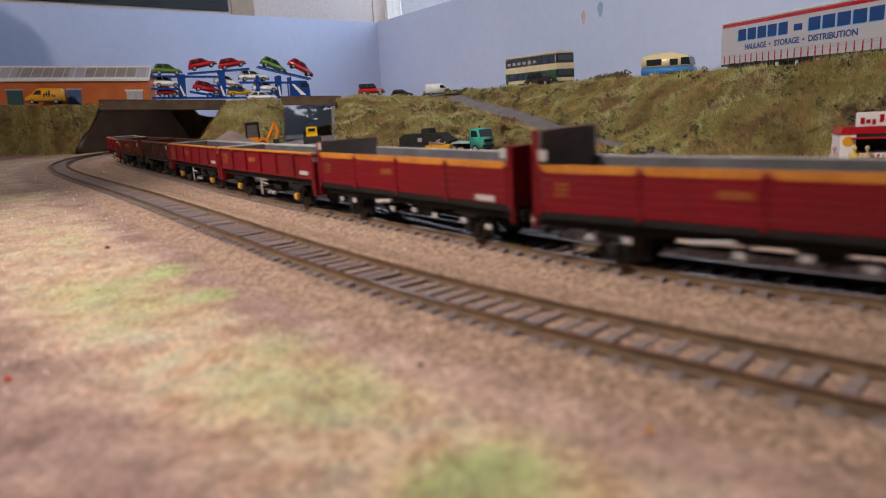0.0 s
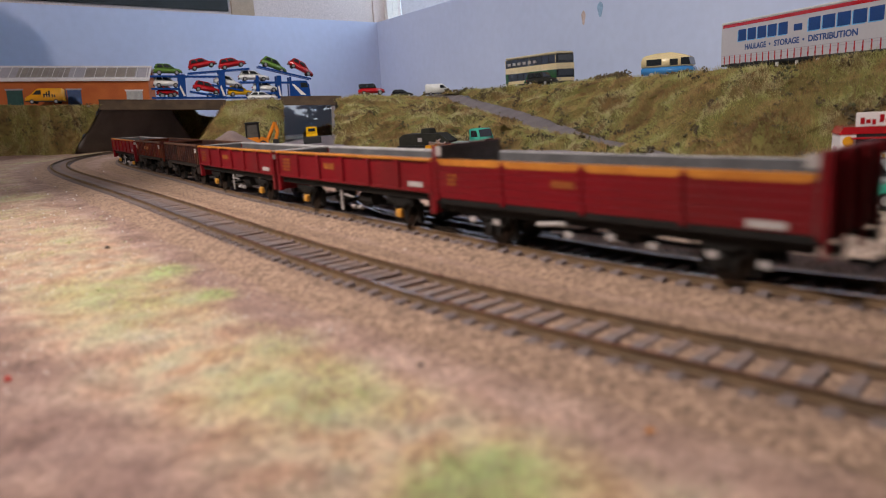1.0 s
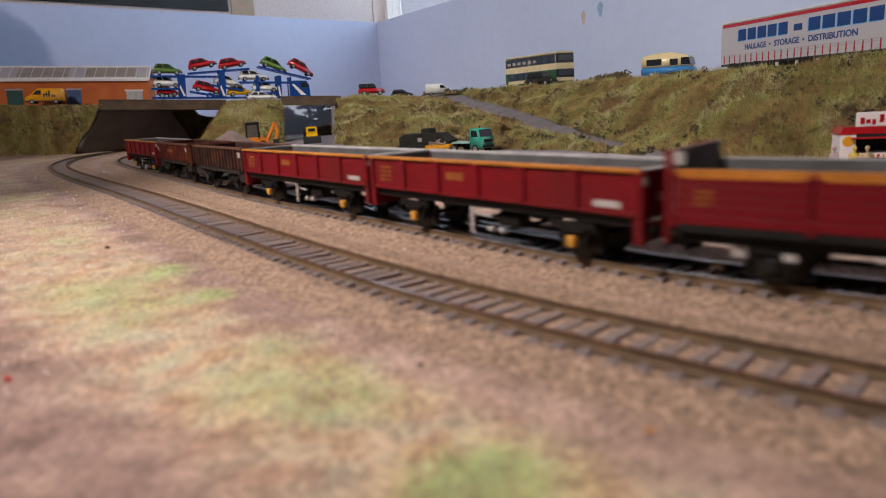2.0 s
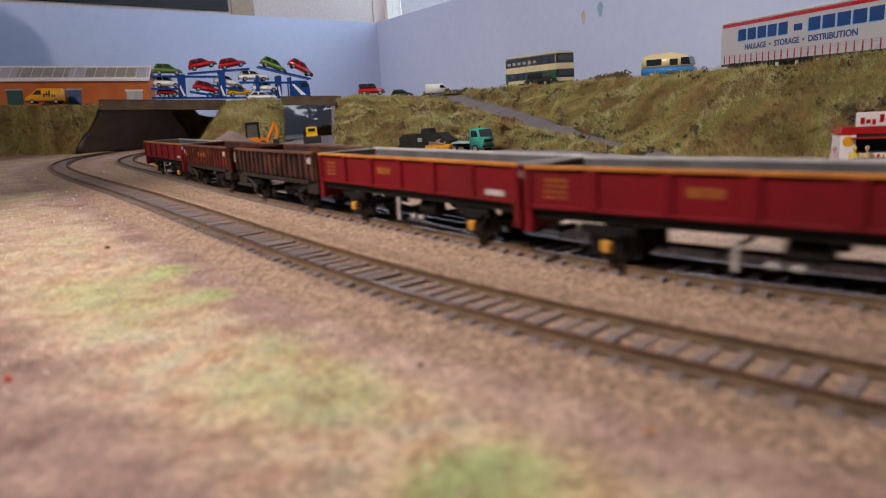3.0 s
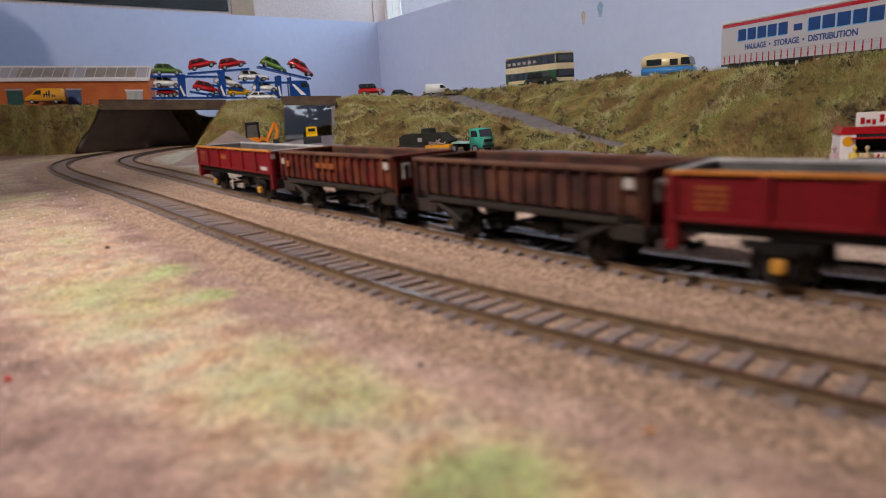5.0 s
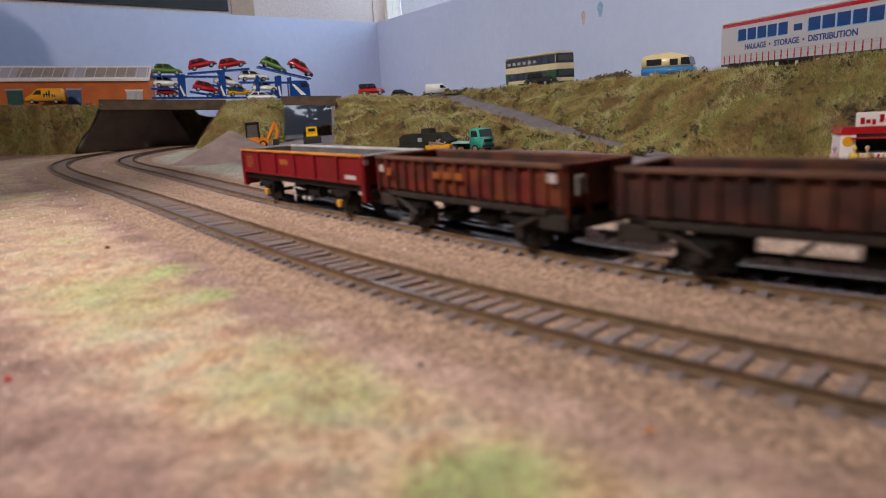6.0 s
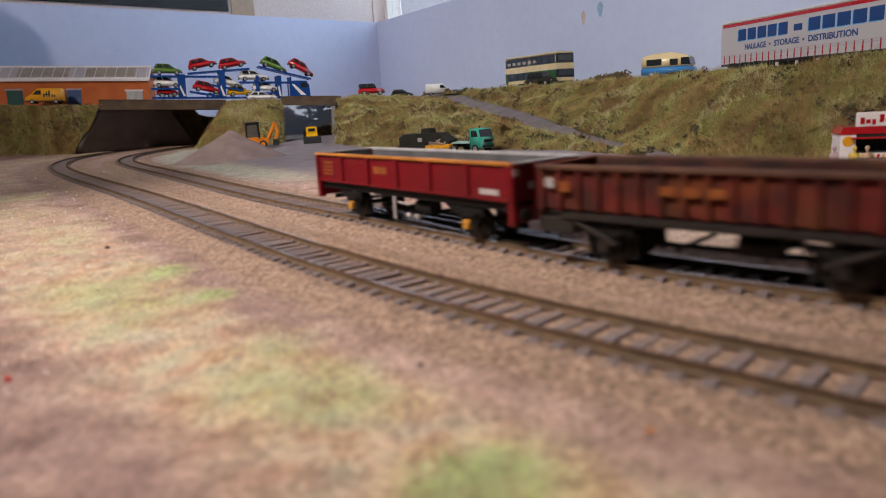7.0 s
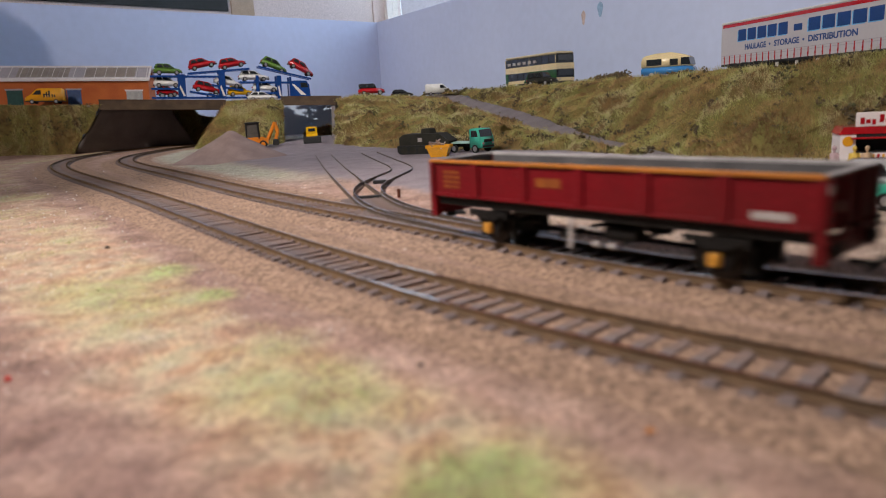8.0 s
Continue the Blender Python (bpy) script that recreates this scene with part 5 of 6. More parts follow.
def loader():
    t = thing("wheel_loader", "yellow machine with a dark bucket facing the yard", "digger", at(-193, 1095, 2.1, -80) @ Matrix.Scale(0.84, 4))
    y_ = PAINTS["yellow"]
    bm = bmesh.new()
    slab(bm, [(-22, 6), (-22, 22), (-6, 24), (-4, 30), (8, 30), (10, 16), (14, 14), (14, 6)], -10, 10)
    bmesh.ops.bevel(bm, geom=[e for e in bm.edges], offset=0.8, segments=1, affect="EDGES")
    part("body", bm, y_, t, "yellow body and hood")
    bm = bmesh.new()
    box(bm, 8.6, 10.3, -6, 6, 22, 27, 0.3)
    part("window", bm, M_GLASS, t)
    bm = bmesh.new()
    slab(bm, [(14, 1), (26, 1), (24, 12), (14, 13)], -16, 16)
    part("bucket", bm, M_DARK, t, "dark wide bucket")
    for x in (-12, 6):
        for y in (-11.5, 11.5):
            wheel(t, x, y, 7.5, 4.5, y_)


backhoe()
loader()


def flatbed():
    t = thing("flatbed_lorry", "turquoise flatbed lorry parked in the yard", "lorry", at(35, 714, 2.1, -48) @ Matrix.Scale(0.80, 4))
    g_ = PAINTS["teal"]
    bm = bmesh.new()
    slab(bm, [(8, 6), (8, 29), (11, 30.5), (23, 30.5), (26, 20), (29, 18), (29.5, 6)], -12, 12)
    bmesh.ops.bevel(bm, geom=[e for e in bm.edges], offset=0.9, segments=2, affect="EDGES")
    cab = part("cab", bm, g_, t, "turquoise cab", smooth=True)
    bm = bmesh.new()
    slab(bm, [(24.0, 28.5), (26.5, 20), (26.9, 20.2), (24.5, 28.8)], -10.4, 10.4)
    part("windscreen", bm, M_GLASS, cab)
    for y in (-1, 1):
        bm = bmesh.new()
        slab(bm, [(12, 20), (12, 28), (21.5, 28), (23.5, 20)], y * 11.6, y * 12.15)
        part("side_window", bm, M_GLASS, cab)
        bm = bmesh.new()
        rod(bm, (29, y * 8.5, 12), (29.9, y * 8.5, 12), 1.5, 10)
        part("headlight", bm, M_LABEL, cab)
        wheel(t, 18, y * 12.2, 5.4)
        wheel(t, -20, y * 12.2, 5.4)
    bm = bmesh.new()
    box(bm, 28.8, 30.4, -10, 10, 7, 9.5, 0.2)
    box(bm, 28.6, 29.9, -7, 7, 13.5, 17.0, 0.2)
    part("grille", bm, M_DARK, cab)
    bm = bmesh.new()
    rod(bm, (6.5, 9, 10), (6.5, 9, 33), 1.0, 8)
    part("exhaust", bm, M_DARK, t)
    bm = bmesh.new()
    box(bm, -42, 6, -12.5, 12.5, 11.5, 13.5, 0.3)
    part("flatbed", bm, plain("pale_green_bed", (0.30, 0.46, 0.42), 0.6), t, "pale green load bed")
    bm = bmesh.new()
    box(bm, -40, 26, -4, 4, 7, 11)
    part("chassis", bm, M_DARK, t)


flatbed()


def skip():
    t = thing("skip", "yellow skip heaped with scrap in the yard", "skip", at(2, 676, 2.1, -14) @ Matrix.Scale(0.70, 4))
    bm = bmesh.new()
    tapered(bm, (-11, 11, 0.6), (-17, 17, 17), 8, 11)
    top = [f for f in bm.faces if all(v.co.z > 16 for v in f.verts)]
    r = bmesh.ops.inset_region(bm, faces=top, thickness=1.0)
    bmesh.ops.translate(bm, vec=(0, 0, -4), verts=list({v for f in top for v in f.verts}))
    part("bin", bm, PAINTS["amber"], t, "yellow painted steel bin")
    rng = random.Random(9)
    junk = [mat("scrap_wood", (0.34, 0.22, 0.16), None, 0.8), mat("scrap_metal", (0.22, 0.18, 0.17), None, 0.5, 0.5), mat("scrap_pale", (0.5, 0.42, 0.38), None, 0.8)]
    for k in range(26):
        bm = bmesh.new()
        ln = rng.uniform(3, 8)
        box(bm, -ln, ln, -0.8, 0.8, -0.5, 0.5, 0, Matrix.Translation((rng.uniform(-9, 9), rng.uniform(-6, 6), rng.uniform(14, 20))) @ Euler((rng.uniform(0, 3), rng.uniform(-0.6, 0.6), rng.uniform(0, 3))).to_matrix().to_4x4())
        part("scrap_piece", bm, junk[k % 3], t)


skip()


def tracked_carrier():
    t = thing("tracked_carrier", "dark olive tracked army carrier beside the skip", "military vehicle", at(-10, 738, 2.1, -24) @ Matrix.Scale(0.9, 4))
    o = PAINTS["olive"]
    bm = bmesh.new()
    slab(bm, [(-30, 9), (-30, 19), (-24, 23), (20, 23), (33, 14), (30, 6), (-26, 5)], -13, 13)
    part("hull", bm, o, t, "dark olive hull")
    for y in (-1, 1):
        bm = bmesh.new()
        slab(bm, [(-31, 3), (-27, 0), (26, 0), (33, 5), (33, 10), (-31, 10)], y * 13.1, y * 17)
        part("track_belt", bm, M_TYRE, t)
        for k in range(5):
            bm = bmesh.new()
            rod(bm, (-22 + k * 11, y * 16.8, 4.6), (-22 + k * 11, y * 17.6, 4.6), 4.2, 12)
            part("road_wheel", bm, o, t)
    bm = bmesh.new()
    rod(bm, (2, 0, 22.5), (2, 0, 28.5), 9.5, 10, 7.5)
    part("turret", bm, o, t)
    for y in (-1, 1):
        bm = bmesh.new()
        box(bm, -6, -1, y * 13.0, y * 13.3, 14, 18.5)
        part("marking", bm, M_LABEL, t, "pale square marking")


tracked_carrier()


def snack_van():
    t = thing("snack_van", "white and red snack van with a sign board", "van", at(264, 404, 0.5, -18) @ Matrix.Scale(0.74, 4))
    w_, r_ = mat("snack_white", (0.72, 0.66, 0.66), (0.68, 0.62, 0.62), 0.45, 0, 30, 300, 0.0, speck=0.1), PAINTS["red"]
    hx, hy = 40.0, 14.0
    bm = bmesh.new()
    box(bm, -hx, hx, -hy, hy, 4, 15.5, 0.5)
    part("lower_body", bm, w_, t)
    for x0, x1 in ((-hx, -29), (26, hx)):
        bm = bmesh.new()
        box(bm, x0, x1, -hy, hy, 15.5, 31)
        part("body_side", bm, w_, t)
    bm = bmesh.new()
    box(bm, -29, 26, hy - 2, hy, 15.5, 31)
    box(bm, -29, 26, -hy, hy - 2, 28, 31)
    part("back_panel", bm, M_DARK, t, "dark inside of the serving hatch")
    bm = bmesh.new()
    slab(bm, [(-hx - 1, 30.5), (-hx + 2, 36), (hx - 2, 36), (hx + 1, 30.5)], -hy - 0.6, hy + 0.6)
    part("roof", bm, r_, t, "red roof")
    bm = bmesh.new()
    box(bm, -33, 30, -hy - 5, -hy - 0.7, 26.8, 28.2, 0.3)
    part("awning", bm, r_, t, "red hatch awning")
    bm = bmesh.new()
    box(bm, -30, 36, -hy - 0.4, -hy + 0.8, 36, 47, 0.4)
    sign = part("sign_board", bm, w_, t, "white sign board with red and gold shapes")
    for k, (x0, x1, z0, z1, mt) in enumerate([(-27, -24, 38, 43, r_), (-23, -20, 38.5, 41.5, r_), (-19, -16.5, 37.5, 41.5, r_), (-14, -11, 39, 45, r_), (-10, -7.5, 39, 42, r_), (-6.5, -4, 39.5, 42.5, r_), (-3, 1, 40, 45.5, r_),
                                              (4, 10, 37.5, 44.5, PAINTS["amber"]), (11, 17, 37.5, 44.5, PAINTS["amber"]), (18, 24, 37.5, 44.5, PAINTS["amber"]), (25, 31, 37.5, 44.5, PAINTS["amber"])]):
        bm = bmesh.new()
        box(bm, x0, x1, -hy - 0.7, -hy - 0.35, z0, z1)
        part("sign_shape", bm, mt, sign)
    for k in range(9):
        bm = bmesh.new()
        x = -32 + k * 3.6
        box(bm, x, x + 1.8, -hy - 0.35, -hy + 0.1, 5, 14.8)
        part("stripe", bm, r_ if k % 2 else PAINTS["amber"], t)
    rng = random.Random(2)
    for k in range(14):
        x, z = rng.uniform(2, 36), rng.uniform(6, 13)
        bm = bmesh.new()
        box(bm, x, x + 1.6, -hy - 0.3, -hy + 0.1, z, z + 1.6)
        part("printed_patch", bm, PAINTS["skyblue"] if k % 2 else r_, t)
    bm = bmesh.new()
    rod(bm, (-34.5, -hy - 0.4, 25.0), (-34.5, -hy + 0.1, 25.0), 4.0, 16)
    part("round_panel", bm, PAINTS["amber"], t, "golden round panel")
    for x in (-25, 25):
        for y in (-hy, hy):
            wheel(t, x, y, 4.6)


snack_van()


def figure(x, y, label, body, rz=0.0):
    """A painted standing figurine as one plain shape."""
    bm = bmesh.new()
    rod(bm, (0, -1.4, 0), (0, -1.2, 10), 1.5, 8, 1.7)
    rod(bm, (0, 1.4, 0), (0, 1.2, 10), 1.5, 8, 1.7)
    rod(bm, (0, 0, 9.5), (0, 0, 18), 2.8, 10, 3.4)
    rod(bm, (0, 3.4, 17.5), (1.8, 4.2, 10.5), 1.0, 6)
    rod(bm, (0, -3.4, 17.5), (1.8, -4.2, 10.5), 1.0, 6)
    rod(bm, (0, 0, 18), (0, 0, 19.4), 1.1, 8)
    g2 = bmesh.ops.create_icosphere(bm, subdivisions=2, radius=1.9)["verts"]
    bmesh.ops.translate(bm, vec=(0, 0, 21), verts=g2)
    box(bm, -3.5, 3.5, -3.5, 3.5, -0.3, 0.3)
    ob = part("figurine", bm, body, None, "", True)
    ob.matrix_world = at(x, y, 0.4, rz)
    ob.scale = (0.62, 0.62, 0.82)
    tagged(ob, label, "figurine", "figurines by the snack van")


M_FIG = {k: plain(k + "_figure", c, 0.6) for k, c in (("buff", (0.46, 0.32, 0.2)), ("mustard", (0.6, 0.42, 0.08)), ("lilac", (0.42, 0.3, 0.32)))}
figure(229, 371, "buff painted figurine standing at the snack van", M_FIG["buff"], 70)
figure(224, 374, "mustard painted figurine standing at the snack van", M_FIG["mustard"], 60)
figure(217, 381, "lilac grey painted figurine standing beside the snack van", M_FIG["lilac"], 20)

# cars parked in the yard beside the line
car("estate_car", "pale pink vintage estate car parked beside the line", "car", at(137, 272, 0.5, -18), "pink", 60, 16.5, 23, "greypink", hatch=0.06)
car("estate_car", "turquoise vintage estate car parked beside the pink one", "car", at(172, 303, 0.5, -24), "teal", 62, 17.0, 23, hatch=0.05, bonnet=0.33)
car("saloon_car", "white model saloon with a black soft top", "car", at(143, 352, 0.5, -14), "white", 54, 18.5, 22, "black")
car("saloon_car", "red model saloon behind the turquoise estate car", "car", at(178, 345, 0.5, -20), "red", 50, 15.0, 22)
car("saloon_car", "silver grey model saloon beside the turquoise car", "car", at(213, 318, 0.5, -20), "grey", 54, 17.0, 22)


# ---- siding and turnout ----
SIDING_M = Line([(92, 172), (50, 226), (13, 283), (-9, 318), (-24, 345), (-36, 378), (-50, 436), (-69.6, 520), (-92, 617), (-128, 787)])
SIDING_B = Line([(96, 176), (54, 230), (19, 276), (-5, 316), (-20, 345), (-30.5, 372), (-41, 410), (-46, 445), (-44, 482), (-36, 522), (-30, 556), (-33, 595), (-52, 678), (-76, 783)])


def siding(name, line, s0, label, n_sleepers):
    tr = thing(name, label, "railway track", kind="structure")
    for off in (-8.65, 8.65):
        bm = bmesh.new()
        sweep(bm, line, s0, line.length, off, [(w * 0.6, z) for w, z in RAIL_SIDE])
        rail = part("rail", bm, M_SIDING, tr, "thin rusty siding rail")
        bm = bmesh.new()
        sweep(bm, line, s0, s0 + 330, off, [(w * 0.7, z + 0.02) for w, z in RAIL_TOP])
        part("rail_head", bm, M_RAILTOP, rail)
    me = sleeper_mesh(30.0, 2.6)
    for k in range(n_sleepers):
        q, d = line.at(s0 + 30 + k * 6.6)
        ob = new("sleeper", me)
        ob.parent = tr
        ob.matrix_local = at(q[0], q[1], 0.85, math.degrees(math.atan2(d[1], d[0])))
    return tr


siding("siding", SIDING_M, 95, "siding track leaving the turnout into the yard", 24)
siding("siding", SIDING_B, 95, "curved siding track sunk in the grey yard", 0)
for x0, x1, y0, y1, top in ((-49, -34, 406, 408.5, 3.0), (-46, -37, 484, 488, 3.4)):
    bm = bmesh.new()
    box(bm, x0, x1, y0, y1, 1.0, top, 0.2)
    tagged(part("tie_bar", bm, M_DARK), "black turnout tie bar between the siding rails", "tie bar")
bm = bmesh.new()
rod(bm, (-24.5, 414, 0), (-24.5, 414, 5), 1.0, 8)
tagged(part("turnout_peg", bm, mat("rusty_peg", (0.12, 0.04, 0.025), None, 0.7)), "small rusty peg beside the turnout", "peg")

# ---- dark screen and door frame on the room wall ----
nL = Vector((-DL.y, DL.x))
tv = thing("wall_screen", "large black screen hung on the room wall", "screen")
bm = bmesh.new()
inw = -nL if (Vector((0, 0)) - CORNER).dot(-nL) > 0 else nL
q = CORNER + inw * 4
wall_slab(bm, q + DL * 1750, q + DL * 520, 40, 322, 900)
part("panel", bm, plain("black_plastic", (0.012, 0.012, 0.013), 0.35), tv)
bm = bmesh.new()
wall_slab(bm, q + DL * 510, q + DL * 440, 18, 200, 1200)
tagged(part("door_frame", bm, plain("beige_wood", (0.40, 0.30, 0.22), 0.6)), "beige wooden upright on the room wall", "door frame", kind="structure")

gs = loft([[(222, 1010, 70), (232, 930, 71), (238, 880, 71)], [(226, 1012, 73), (236, 932, 74), (242, 882, 74)]], 20, 3)
bushes("scrub", gs, 60, 3.0, M_CLUMP, 77, "dark scrub along the bank's top edge", -1.0)


def chip(x, y, size, colour, label):
    bm = bmesh.new()
    g2 = bmesh.ops.create_icosphere(bm, subdivisions=2, radius=size)["verts"]
    for v in g2:
        v.co *= 1 + 0.35 * noise.noise(v.co * 1.7 / size + Vector((x, y, 0)))
        v.co.z *= 0.7
    ob = part("chip", bm, mat("chip_stone", colour, None, 0.7, 0, 300, 2000, 0.2), None)
    zz = ground_height(np.array([float(x)]), np.array([float(y)]))[0][0]
    ob.matrix_world = at(x, y, zz + size * 0.35)
    tagged(ob, label, "chip")


chip(-98, 146, 0.9, (0.5, 0.04, 0.03), "small red chip lying on the sand")
chip(32, 104, 0.8, (0.5, 0.2, 0.06), "small orange chip lying on the sand")
chip(-6, 139, 0.7, (0.09, 0.07, 0.06), "small dark stone on the sand")
chip(-147, 300, 1.0, (0.10, 0.08, 0.07), "small dark stone among green scatter")
# ---- the train ----
M_SCUFF = mat("scuffed_rim", (0.13, 0.06, 0.036), (0.06, 0.028, 0.02), 0.7, 0, 90, 900, 0.2)
def wheelset(wagon, x):
    ax = new("wheelset")
    ax.parent = wagon
    ax.empty_display_size = 0.005
    ax.matrix_local = at(x, 0, 9.8)
    for side in (-1, 1):
        bm = bmesh.new()
        rod(bm, (0, side * 7.3, 0), (0, side * 9.6, 0), 6.3, 24)
        rod(bm, (0, side * 6.8, 0), (0, side * 7.4, 0), 7.0, 24)
        rod(bm, (0, side * 9.5, 0), (0, side * 9.9, 0), 2.2, 12)
        for k in range(4):
            a = k * math.pi / 2
            rod(bm, (4.2 * math.cos(a), side * 9.4, 4.2 * math.sin(a)), (4.2 * math.cos(a), side * 9.75, 4.2 * math.sin(a)), 0.9, 8)
        part("wheel", bm, M_WHEEL, ax)
    bm = bmesh.new()
    rod(bm, (0, -13, 0), (0, 13, 0), 1.0, 8)
    part("axle", bm, M_WHEEL, ax)
    return ax


def buffers_and_hook(wagon, half, z=15.5):
    for end in (-1, 1):
        for y in (-11.5, 11.5):
            bm = bmesh.new()
            rod(bm, (end * half, y, z), (end * (half + 1.8), y, z), 1.4, 10)
            rod(bm, (end * (half + 1.7), y, z), (end * (half + 2.3), y, z), 2.3, 14)
            part("buffer", bm, M_FRAME, wagon)
        bm = bmesh.new()
        box(bm, end * half, end * (half + 6.6), -0.7, 0.7, z - 5.5, z - 4.2)
        box(bm, end * (half + 5.6), end * (half + 6.6), -4.5, 4.5, z - 6.2, z - 4.0, 0.2)
        part("coupling", bm, M_FRAME, wagon, "black tension-lock coupling")


def running_gear(wagon, wb, half, boxes, z_top=19.5):
    """Solebars, W-irons with springs, axleboxes, brake gear, and the two wheelsets."""
    for side in (-1, 1):
        bm = bmesh.new()
        box(bm, -half + 2, half - 2, side * 13.2, side * 14.6, z_top - 2.8, z_top, 0.2)
        box(bm, -half + 2, half - 2, side * 13.0, side * 15.3, z_top - 0.7, z_top - 0.1)
        part("solebar", bm, M_FRAME, wagon)
        for x in (-wb, wb):
            bm = bmesh.new()
            slab(bm, [(x - 9, z_top - 4), (x + 9, z_top - 4), (x + 4.2, 10), (x + 3.0, 6.4), (x - 3.0, 6.4), (x - 4.2, 10)], side * 12.0, side * 12.9)
            for k in range(4):
                box(bm, x - 9.5 + k * 1.8, x + 9.5 - k * 1.8, side * 12.9, side * 14.4, 15.2 - k * 0.9, 15.9 - k * 0.9)
            rod(bm, (x - 8.5, side * 13.6, 15.5), (x - 8.5, side * 13.6, 13.2), 0.8, 8)
            rod(bm, (x + 8.5, side * 13.6, 15.5), (x + 8.5, side * 13.6, 13.2), 0.8, 8)
            part("w_iron", bm, M_FRAME, wagon)
            bm = bmesh.new()
            box(bm, x - 1.6, x + 1.6, side * 12.9, side * 15.2, 7.8, 11.4, 0.4)
            part("axlebox", bm, boxes, wagon)
    bm = bmesh.new()
    rod(bm, (-wb + 10, 0, 9), (wb - 10, 0, 9), 0.8, 8)
    for x in (-10, 14):
        rod(bm, (x, -13, 10.5), (x, 13, 10.5), 0.8, 8)
    for x in (-wb, wb):
        for s2 in (-1, 1):
            for y in (-8.4, 8.4):
                box(bm, x + s2 * 7.4 - 0.9, x + s2 * 7.4 + 0.9, y - 1.2, y + 1.2, 5.5, 13.5, 0.2)
    box(bm, -half + 3, half - 3, -11, 11, z_top - 1.4, z_top - 0.2)
    part("brake_gear", bm, M_FRAME, wagon)
    for y in (-9.0, 7.0):
        bm = bmesh.new()
        rod(bm, (6, y, 13), (17, y, 13), 3.0, 14)
        part("air_tank", bm, M_FRAME, wagon)
    wheels = [wheelset(wagon, -wb), wheelset(wagon, wb)]
    return wheels


def plate(wagon, name, material, x0, x1, y, z0, z1, label="", thick=0.18):
    bm = bmesh.new()
    s = 1 if y > 0 else -1
    box(bm, x0, x1, y, y + s * thick, z0, z1)
    return part(name, bm, material, wagon, label)


def bars_of(wagon, name, material, x0, x1, y, rows, label=""):
    """Unreadable lettering: short bars in rows of (z0, z1, how many)."""
    bm = bmesh.new()
    s = 1 if y > 0 else -1
    for z0, z1, n in rows:
        w = (x1 - x0) / n
        for k in range(n):
            box(bm, x0 + w * k + w * 0.1, x0 + w * (k + 1) - w * 0.1, y, y + s * 0.15, z0, z1)
    return part(name, bm, material, wagon, label)


